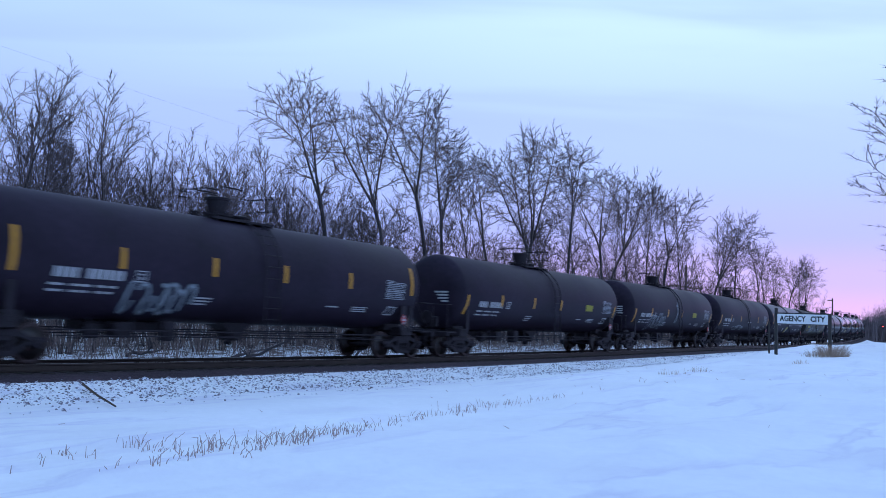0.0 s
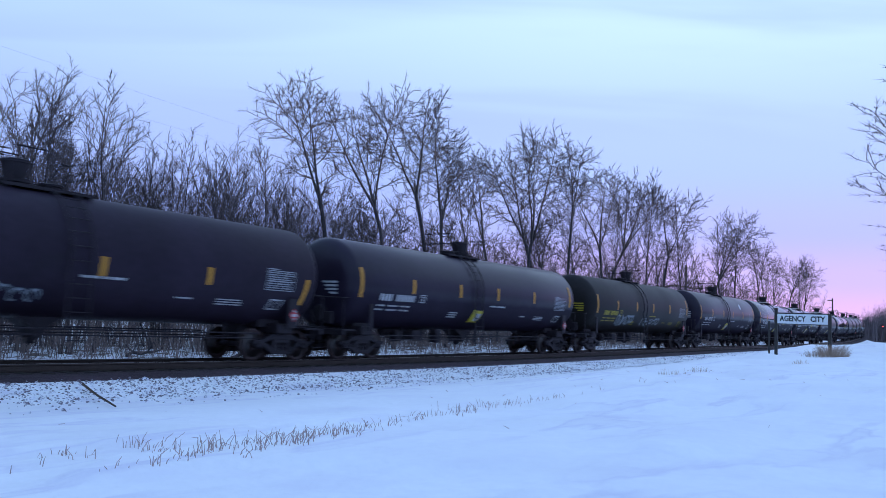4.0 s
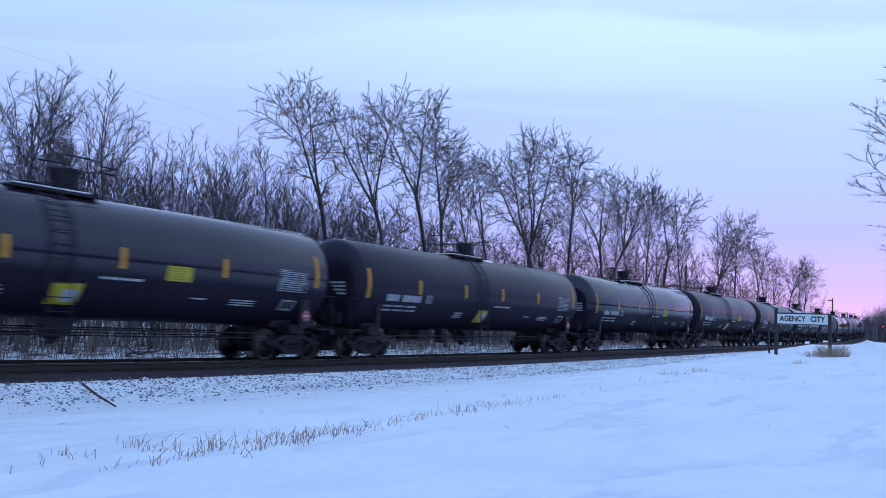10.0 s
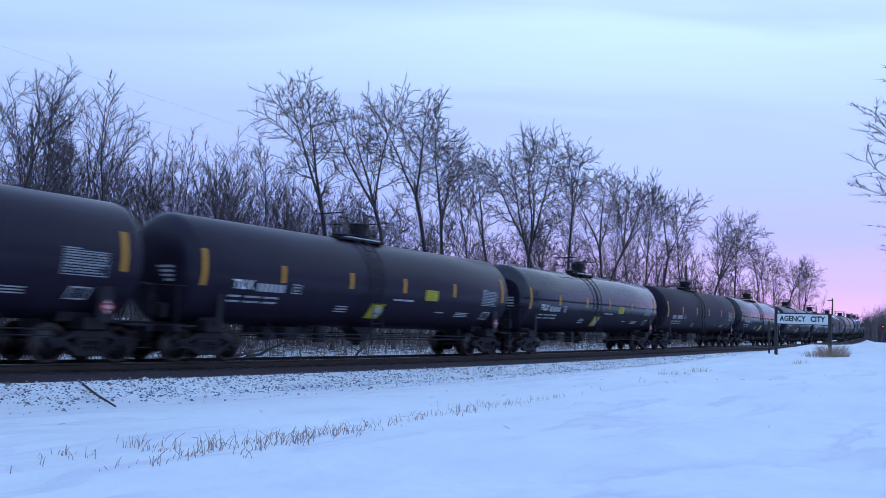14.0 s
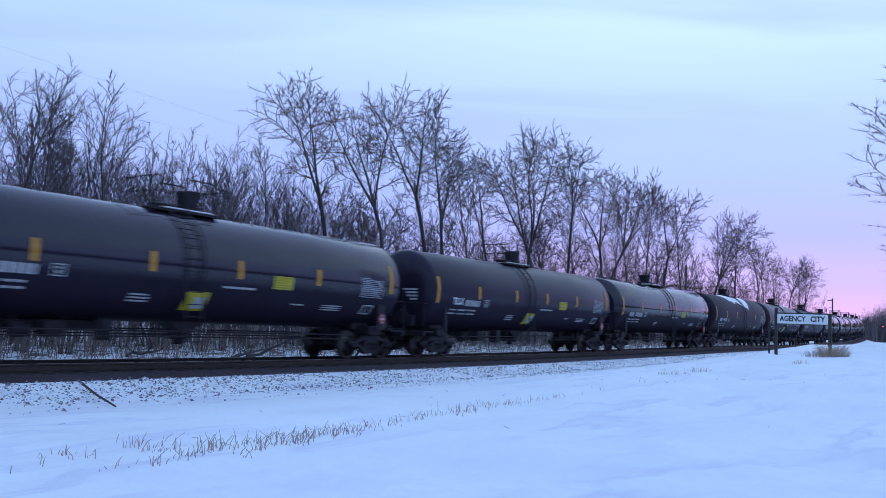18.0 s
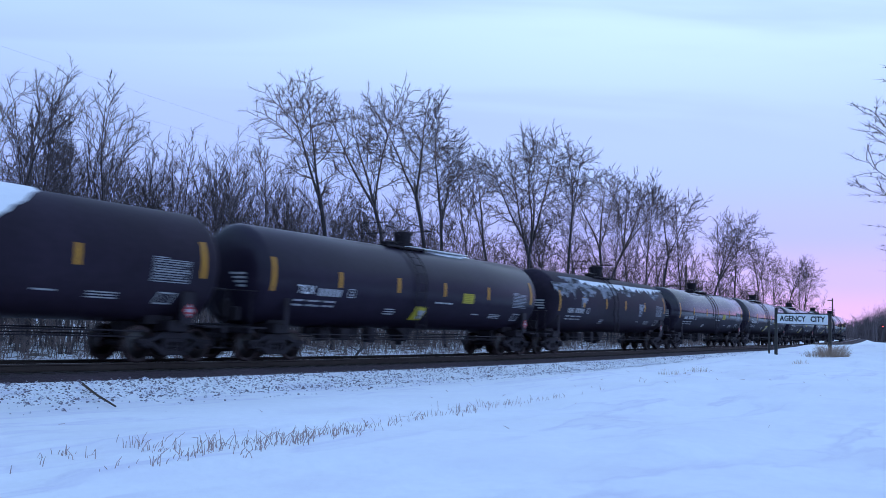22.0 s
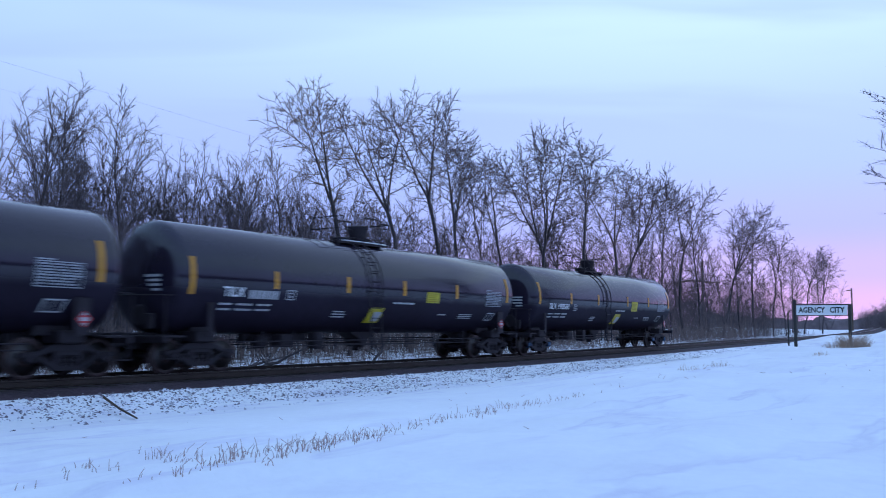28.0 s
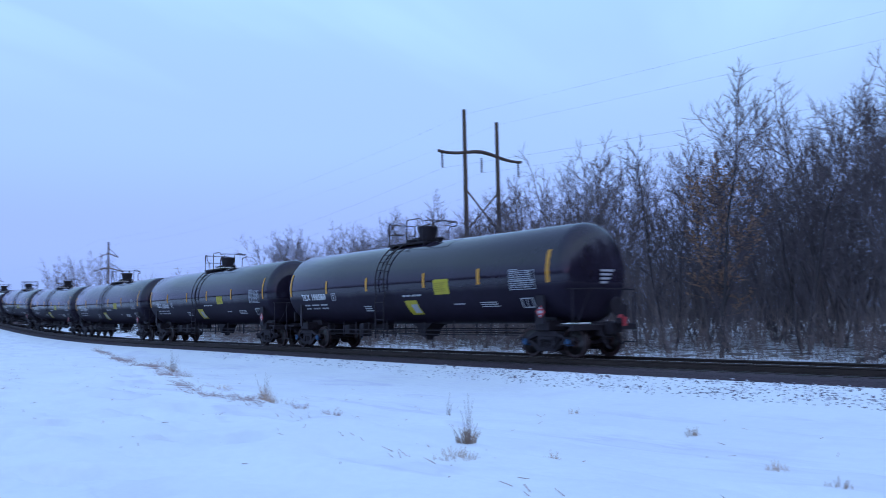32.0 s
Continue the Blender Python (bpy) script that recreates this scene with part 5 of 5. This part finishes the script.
def station_sign():
    x = 43.0
    sign = new("station_sign")
    tagged(sign, "white station name board on two dark posts in the snow", "sign")
    for y, z0, z1 in ((9.84, 0.45, 3.09), (7.42, 0.6, 2.85)):
        put("post", Form().box(x - 0.06, y - 0.07, z0, x + 0.06, y + 0.07, z1, 0.01).mesh("post", SIGN_POST), sign)
    board = put("name_board", Form().box(x - 0.115, 7.5, 2.33, x - 0.07, 9.76, 2.80, 0.008).mesh("name_board", SIGN_WHITE), sign)
    put("top_rail", Form().box(x - 0.12, 7.42, 2.80, x - 0.03, 9.84, 2.86, 0.008).mesh("top_rail", SIGN_POST), sign)
    put("bottom_rail", Form().box(x - 0.118, 7.46, 2.30, x - 0.06, 9.80, 2.33).mesh("bottom_rail", SIGN_POST), sign)
    for word, y0, w in (("AGENCY", 9.66, 1.20), ("CITY", 8.26, 0.66)):
        me = lettering(word, 0.36, BLACK_INK, "lettering", 0.012)
        xs = [v.co.x for v in me.vertices]
        for v in me.vertices:
            k = (v.co.x - min(xs)) / (max(xs) - min(xs))
            v.co = (x - 0.119, y0 - w * k, 2.565 + v.co.y)
        put("lettering", me, board, label="dark block letters")["kind"] = "stuff"


station_sign()
stake = put("marker_stake", Form().box(42.96, 10.13, 0.4, 43.04, 10.2, 2.45, 0.01).mesh("marker_stake", SIGN_POST))
tagged(stake, "thin dark stake standing in the snow beside the sign", "stake")


def utility_pole(x, y, h):
    pole = new("utility_pole")
    tagged(pole, "far wooden utility pole with a short bracket", "pole")
    z = ground_z(x, y) - 0.3
    put("shaft", Form().tube([(x, y, z), (x, y, z + h)], 0.2, 10, 0.13).mesh("shaft", POLE), pole)
    put("bracket", Form().box(x - 0.1, y - 0.1, z + h - 0.5, x + 0.1, y + 0.9, z + h - 0.3).mesh("bracket", POLE), pole)


utility_pole(180.0, 30.6, 8.6)


def signal_mast(x, y, z):
    """Far track signal with one red lens lit."""
    mast_ob = new("signal_mast")
    tagged(mast_ob, "far slim trackside signal showing a red light", "signal")
    g = ground_z(x, y) - 0.3
    put("pole", Form().tube([(x, y, g), (x, y, z + 0.5)], 0.09, 8).mesh("pole", SIGN_POST), mast_ob)
    head = put("signal_head", Form().box(x - 0.34, y - 0.3, z - 0.45, x - 0.1, y + 0.3, z + 0.45, 0.04).mesh("signal_head", SIGN_POST), mast_ob)
    put("red_lens", Form().lathe([(x - 0.37, 0.02), (x - 0.37, 0.13), (x - 0.34, 0.14)], "x", (0, y, z), 14).mesh("red_lens", RED_LAMP), head, label="lit red lens")


signal_mast(215.0, 25.9, 6.9)


def pylon(x, y, h, label):
    """H-frame of two wooden poles with a bowed crossarm, cross braces and hanging insulators."""
    top = new("transmission_pylon")
    tagged(top, label, "pylon", "pylons of the power line")
    z = ground_z(x, y) - 0.5
    for s, up in ((-1.8, 0.6), (1.8, 0.0)):
        put("pole", Form().tube([(x, y + s, z), (x, y + s, h + up)], 0.24, 10, 0.15).mesh("pole", POLE), top)
    za = h - 2.9
    F = Form()
    for s in (-1, 1):
        pts = [(x, y + s * k * 4.6, za + 0.16 * math.cos(k * 4.2) - 0.15 * k) for k in np.linspace(0, 1, 9)]
        F.tube(pts, 0.16, 6, 0.12)
    put("crossarm", F.mesh("crossarm", POLE), top)
    for s in (-1, 1):
        put("cross_brace", Form().tube([(x + 0.1 * s, y - 1.8 * s, za - 3.2), (x + 0.1 * s, y + 1.8 * s, za - 6.6)], 0.07, 6).mesh("cross_brace", POLE), top)
    for s in (-4.2, 0.0, 4.2):
        prof = []
        for k in range(8):
            prof += [(za - 0.35 - 0.16 * k, 0.04), (za - 0.40 - 0.16 * k, 0.13), (za - 0.44 - 0.16 * k, 0.04)]
        put("insulator", Form().lathe(prof, "z", (x, y + s, 0), 10).mesh("insulator", UNDER), top)


def mast(x, y, h):
    top = new("transmission_mast")
    tagged(top, "slender far power mast with two slanting crossarms", "pylon", "pylons of the power line")
    z = ground_z(x, y) - 0.5
    put("pole", Form().tube([(x, y, z), (x, y, h)], 0.3, 10, 0.14).mesh("pole", POLE), top)
    for zz, w in ((h - 2.0, 1.5), (h - 4.5, 2.4)):
        for s in (-1, 1):
            put("crossarm", Form().tube([(x, y, zz), (x + 0.4 * s, y + s * w, zz - 0.7)], 0.12, 6, 0.08).mesh("crossarm", POLE), top)
        put("cross_brace", Form().tube([(x, y, zz + 0.9), (x + 0.4, y + w, zz - 0.6)], 0.05, 5).mesh("cross_brace", POLE), top)


def build_line():
    xs = (-243.0, -150.0, -51.5, 132.0)
    hs = (16.5, 16.2, 17.9, 13.0)
    y = 45.8
    for x, h in zip(xs[2:], hs[2:]):
        pylon(x, y, h, "wooden H-frame power pylon rising above the trees")
    for x, h in zip(xs[:2], hs[:2]):
        mast(x, y, h)
    for s, dz in ((-4.2, -4.5), (0.0, -4.5), (4.2, -4.5), (-1.8, 0.2), (1.8, -0.2)):
        for (xa, ha), (xb, hb) in zip(zip(xs, hs), zip(xs[1:], hs[1:])):
            pts = []
            for k in np.linspace(0, 1, 17):
                sag = (2.6 if dz < -1 else 1.8) * (0.6 if xb > 0 else 1.0) * 4 * k * (1 - k)
                pts.append((xa + (xb - xa) * k, y + s, ha + dz + (hb - ha) * k - sag))
            ob = put("power_line", Form().tube(pts, (0.0055 if dz < -1 else 0.004), 4, cap=False).mesh("power_line", WIRE))
            tagged(ob, "sagging power cable strung between the pylons", "cable", "cables of the power line")


build_line()

# ---- dry grass and litter on the snow ----


def woods_floor():
    """Leaf litter and dead weeds showing through the snow under the trees."""
    verts, faces = [], []
    xs = np.arange(-110, 140, 0.8)
    ys = np.concatenate([np.arange(23.4, 36, 0.5), np.arange(36, 112, 4.0)])
    for x in xs:
        for y in ys:
            v = Vector((x, y, 0))
            rise = min(1.0, max(-1.6, (y - 28.0) / 2.2))
            verts.append((x, y, ground_z(x, y) + 0.05 * rise + 0.10 * noise.noise(v * 0.45) + 0.06 * noise.noise(v * 1.3)))
    n = len(ys)
    faces = [(i * n + j, (i + 1) * n + j, (i + 1) * n + j + 1, i * n + j + 1) for i in range(len(xs) - 1) for j in range(n - 1)]
    tagged(put("ground", mesh_of("ground", verts, faces, LITTER, True)), "brown leaf litter and matted weeds under thin snow in the woods", "ground", kind="structure")


woods_floor()


def tuft(x, y, count, height, width, seed, label="tuft of dry straw-coloured grass in the snow", lean=0.25, mat=None):
    r = random.Random(seed)
    F = Form()
    z = ground_z(x, y) - 0.03
    for k in range(count):
        a, d = r.uniform(0, 6.28), width * math.sqrt(r.random())
        p = Vector((x + d * math.cos(a), y + d * math.sin(a), z))
        h = height * r.uniform(0.5, 1.05) * (1 - 0.65 * (d / width) ** 2)
        out = Vector((math.cos(a), math.sin(a), 0)) * lean * r.uniform(0.3, 1.4) + Vector((r.gauss(0, 0.12), r.gauss(0, 0.12), 0))
        m = p + Vector((0, 0, h * 0.55)) + out * h * 0.35
        q = p + Vector((0, 0, h)) + out * h
        F.tube([p, m, q], 0.006, 3, 0.002, cap=False)
    ob = put("grass_tuft", mesh_of("grass_tuft", F.v, F.f, mat or STRAW))
    tagged(ob, label, "grass", "dry grass tufts", "stuff")


tuft(-1.2, 6.3, 70, 0.60, 0.20, 1, "tall bushy tuft of dry seeding grass", 0.5)
tuft(-0.78, 6.3, 130, 0.72, 0.24, 2, "tall bushy tuft of dry seeding grass", 0.5)
tuft(-1.9, 6.9, 30, 0.22, 0.3, 3)
tuft(42.3, 7.2, 620, 0.78, 0.7, 4, "wide clump of pale straw grass at the foot of the sign", 0.6)
tuft(41.8, 7.9, 120, 0.4, 0.5, 7, "low fringe of pale straw grass at the foot of the sign", 0.6)
tuft(46.5, 4.3, 500, 0.5, 0.7, 5, "clump of flattened straw grass by the field edge", 0.45)
for k, (x, y, n, h, w) in enumerate(((-8.18, 6.9, 90, 0.42, 0.13), (-7.55, 6.2, 60, 0.20, 0.28), (-15.5, 7.85, 70, 0.55, 0.16), (-28.4, 10.8, 90, 0.6, 0.3), (-26.0, 10.2, 70, 0.45, 0.35), (-53.5, 15.5, 60, 0.5, 0.4), (-8.0, 11.4, 30, 0.25, 0.12),
                                    (-5.2, 9.0, 35, 0.22, 0.12), (-6.85, 7.05, 20, 0.22, 0.1), (-12.0, 7.4, 60, 0.22, 0.5), (-17.5, 8.6, 80, 0.2, 0.9), (-4.2, 8.4, 20, 0.2, 0.15), (4.06, 9.4, 40, 0.25, 0.16), (3.0, 8.2, 25, 0.2, 0.2),
                                    (-3.4, 10.8, 16, 0.2, 0.1), (1.6, 9.2, 18, 0.2, 0.12), (-11.5, 12.5, 20, 0.22, 0.12), (25.2, 8.8, 30, 0.3, 0.5), (26.6, 8.4, 30, 0.35, 0.3), (33.6, 6.8, 40, 0.3, 0.3), (-22.0, 9.4, 70, 0.25, 0.8))):
    tuft(x, y, n, h * 0.8, w, 20 + k)
# tall single weeds
for k, (x, y, h) in enumerate(((-15.5, 7.8, 1.3), (-8.1, 6.9, 1.05), (-28.0, 10.7, 1.2), (-13.0, 10.5, 0.6))):
    tuft(x, y, 5, h, 0.05, 60 + k, "single tall dry weed standing in the snow", 0.15, BRUSH)


# clumps of the stubble row: x, y, stems
STUBBLE = [(4.9, 8.9, 2), (5.3, 9.0, 1), (5.9, 9.5, 5), (5.9, 9.0, 3), (5.2, 7.5, 2), (6.9, 9.4, 9), (6.3, 8.3, 6), (5.6, 7.3, 5), (6.0, 7.4, 4), (6.3, 7.6, 5), (6.6, 7.7, 10), (7.0, 7.9, 10), (6.5, 7.1, 3), (7.0, 7.4, 6),
           (7.5, 7.7, 10), (7.9, 7.8, 9), (7.7, 7.4, 8), (8.3, 7.7, 9), (8.5, 7.6, 8), (8.8, 7.7, 10), (9.1, 7.7, 5), (10.2, 8.4, 6), (10.7, 8.4, 4), (11.4, 8.7, 6), (11.8, 8.6, 5), (12.3, 8.7, 6), (12.6, 8.5, 5), (13.3, 8.6, 7),
           (13.8, 8.7, 6), (14.7, 8.9, 7), (15.3, 8.9, 6), (15.9, 8.9, 6), (16.6, 8.9, 5), (17.1, 8.7, 5), (17.4, 8.4, 2), (19.8, 8.8, 2), (22.6, 8.8, 1), (25.0, 8.7, 2), (26.6, 8.6, 3)]


def grass_row():
    r = random.Random(9)
    F = Form()
    for cx, cy, n in STUBBLE:
        wide = 0.05 + 0.009 * n + 0.003 * cx
        for j in range(int(n * 2.2)):
            x, y = cx + r.gauss(0, wide), cy + r.gauss(0, wide * 1.3)
            z = ground_z(x, y) - 0.02
            h = r.uniform(0.06, 0.20) * (1.0 if n > 6 else 0.7)
            q = Vector((x + r.gauss(0.08, 0.3) * h, y + r.gauss(0, 0.3) * h, z + h))
            F.tube([(x, y, z), (x + (q.x - x) * 0.3, y + (q.y - y) * 0.3, z + h * 0.55), q], 0.0068, 3, 0.003, cap=False)
            if r.random() < 0.1:
                e = q + Vector((r.gauss(0, 0.08), r.gauss(0, 0.08), -r.uniform(0.0, 0.08)))
                F.tube([q, e], 0.004, 3, 0.002, cap=False)
    tagged(put("dry_grass", mesh_of("dry_grass", F.v, F.f, STUBBLE_STRAW)), "broken row of short dry grass stubble along the ditch", "grass", kind="stuff")


grass_row()
# flattened straw along the edge of the bank
for k, (x, y, n, h, w) in enumerate(((-48.5, 14.3, 90, 0.35, 0.5), (-35.3, 11.5, 130, 0.3, 0.7), (-27.7, 10.0, 110, 0.34, 0.4), (-24.6, 9.3, 140, 0.34, 0.45), (-18.9, 7.7, 110, 0.16, 0.6), (-17.0, 7.6, 150, 0.18, 0.7), (-15.6, 7.4, 160, 0.2, 0.6),
                                    (-15.7, 8.7, 90, 0.2, 0.3), (-13.9, 8.4, 90, 0.18, 0.3), (-13.3, 8.5, 60, 0.14, 0.25))):
    tuft(x, y, int(n * 0.35), h, w * 0.55, 90 + k, "mat of flattened straw on the snowy bank", 0.8, STUBBLE_STRAW)


def litter():
    r = random.Random(12)
    F = Form()
    for k in range(420):
        x, y = r.uniform(-40, 30), r.uniform(3.0, 13.5)
        if x > 4 and r.random() < 0.75:
            continue
        z = ground_z(x, y)
        a, ln = r.uniform(0, 6.28), r.uniform(0.03, 0.14)
        F.tube([(x, y, z - 0.005), (x + ln * math.cos(a), y + ln * math.sin(a), z + r.uniform(0.0, 0.05))], 0.006, 3, 0.003, cap=False)
    line = ((-48.5, 14.3), (-35.3, 11.5), (-27.7, 10.0), (-18.9, 7.75), (-14.5, 7.2), (-10.9, 6.4), (-7.8, 5.8), (-5.0, 5.3))
    for (x0, y0), (x1, y1) in zip(line, line[1:]):
        for k in range(int((50 if x1 < -14 else 4) * (x1 - x0))):
            t = r.random()
            x, y = x0 + (x1 - x0) * t, y0 + (y1 - y0) * t + r.gauss(0, 0.13)
            if noise.noise(Vector((x * 0.7, y * 0.7, 4))) < -0.3:
                continue
            z = ground_z(x, y)
            a, ln = r.gauss(2.9, 0.5), r.uniform(0.05, 0.32 if x < -14 else 0.14)
            F.tube([(x, y, z - 0.005), (x + ln * math.cos(a), y + ln * math.sin(a), z + r.uniform(0.0, 0.08))], 0.006, 3, 0.003, cap=False)
    tagged(put("straw_litter", mesh_of("straw_litter", F.v, F.f, STUBBLE_STRAW)), "scattered bits of dry straw and twigs on the snow", "litter", kind="stuff")


litter()
plank = put("old_board", Form().tube([(10.62, 16.6, -0.28), (10.4, 15.7, -0.44), (10.15, 14.7, -0.56)], 0.034, 4, 0.02).mesh("old_board", POLE))
tagged(plank, "dark discarded board sticking out of the shoulder snow", "board")


def fallen(x, y, ln, turn, tilt, seed):
    r = random.Random(seed)
    F = Form()
    z = ground_z(x, y)
    d = Vector((math.cos(radians(turn)), math.sin(radians(turn)), math.sin(radians(tilt))))
    p = Vector((x, y, z + 0.05))
    pts = [p + d * ln * k / 5 + Vector((0, r.gauss(0, 0.06), r.gauss(0, 0.05))) for k in range(6)]
    F.tube(pts, 0.07, 6, 0.03)
    for k in range(5):
        i = r.randrange(1, 5)
        F.tube([pts[i], pts[i] + Vector((r.gauss(0, 0.5), r.gauss(0, 0.4), r.uniform(0.2, 0.8)))], 0.025, 4, 0.01)
    tagged(put("fallen_branch", mesh_of("fallen_branch", F.v, F.f, BARK)), "fallen dead branch lying in the brush beyond the track", "branch", "fallen branches")


for k in range(14):
    fallen(rng.uniform(-30, 35), rng.uniform(23.5, 28), rng.uniform(1.5, 3.5), rng.uniform(-30, 30), rng.uniform(0, 25), 30 + k)

# ---- what moves ----
TIMES = [(0, 469.09, -14.95), (6, 379.14, -14.95), (9, 334.4, -15.05), (13, 273.55, -15.35), (19, 180.72, -15.58), (23, 118.1, -15.65), (28, 39.9, -15.9), (30.5, -0.65, -16.1), (32, -24.88, -16.2)]


def tail_at(t):
    """Where the last car's centre stands along x at t seconds: the train slowly gathers speed."""
    for (a, p, v), (b, q, w) in zip(TIMES, TIMES[1:]):
        if t <= b:
            h = b - a
            k = (t - a) / h
            return p * (1 + 2 * k) * (1 - k) ** 2 + q * k * k * (3 - 2 * k) + h * (v * k * (1 - k) ** 2 + w * k * k * (k - 1))
    return TIMES[-1][1]


def car_pose(x):
    y1, z1, y2, z2 = track_y(x - A_TRUCK), track_z(x - A_TRUCK), track_y(x + A_TRUCK), track_z(x + A_TRUCK)
    return Matrix.Translation((x, (y1 + y2) / 2, (z1 + z2) / 2)) @ Euler((0, -math.atan2(z2 - z1, 2 * A_TRUCK), math.atan2(y2 - y1, 2 * A_TRUCK))).to_matrix().to_4x4()


def motions():
    for n, car in CARS:
        walk(car, [(t, car_pose(tail_at(t) - 2 * HALF * n + OFFSET.get(n, 0.0))) for t in np.arange(0, 32.01, 1.0)])
    # each wheel rolls while its car passes
    for n, wheel, u, s in WHEELS:
        xs = [tail_at(k / FPS) - 2 * HALF * n for k in range(32 * FPS + 1)]
        near = [k for k, x in enumerate(xs) if abs(x) < 34]
        if not near:
            continue
        steps = sorted({0, 32 * FPS, *near})
        rows, before = [], xs[near[0]]
        for k in steps:
            x = min(max(xs[k], xs[near[-1]]), xs[near[0]])
            turn = Matrix.Rotation((x - before) / 0.457, 4, "Y")
            rows.append((k / FPS, Matrix.Translation((u, s * 0.755, 0.46)) @ turn @ Matrix.Rotation(0 if s < 0 else math.pi, 4, "Z")))
        walk(wheel, rows)


motions()
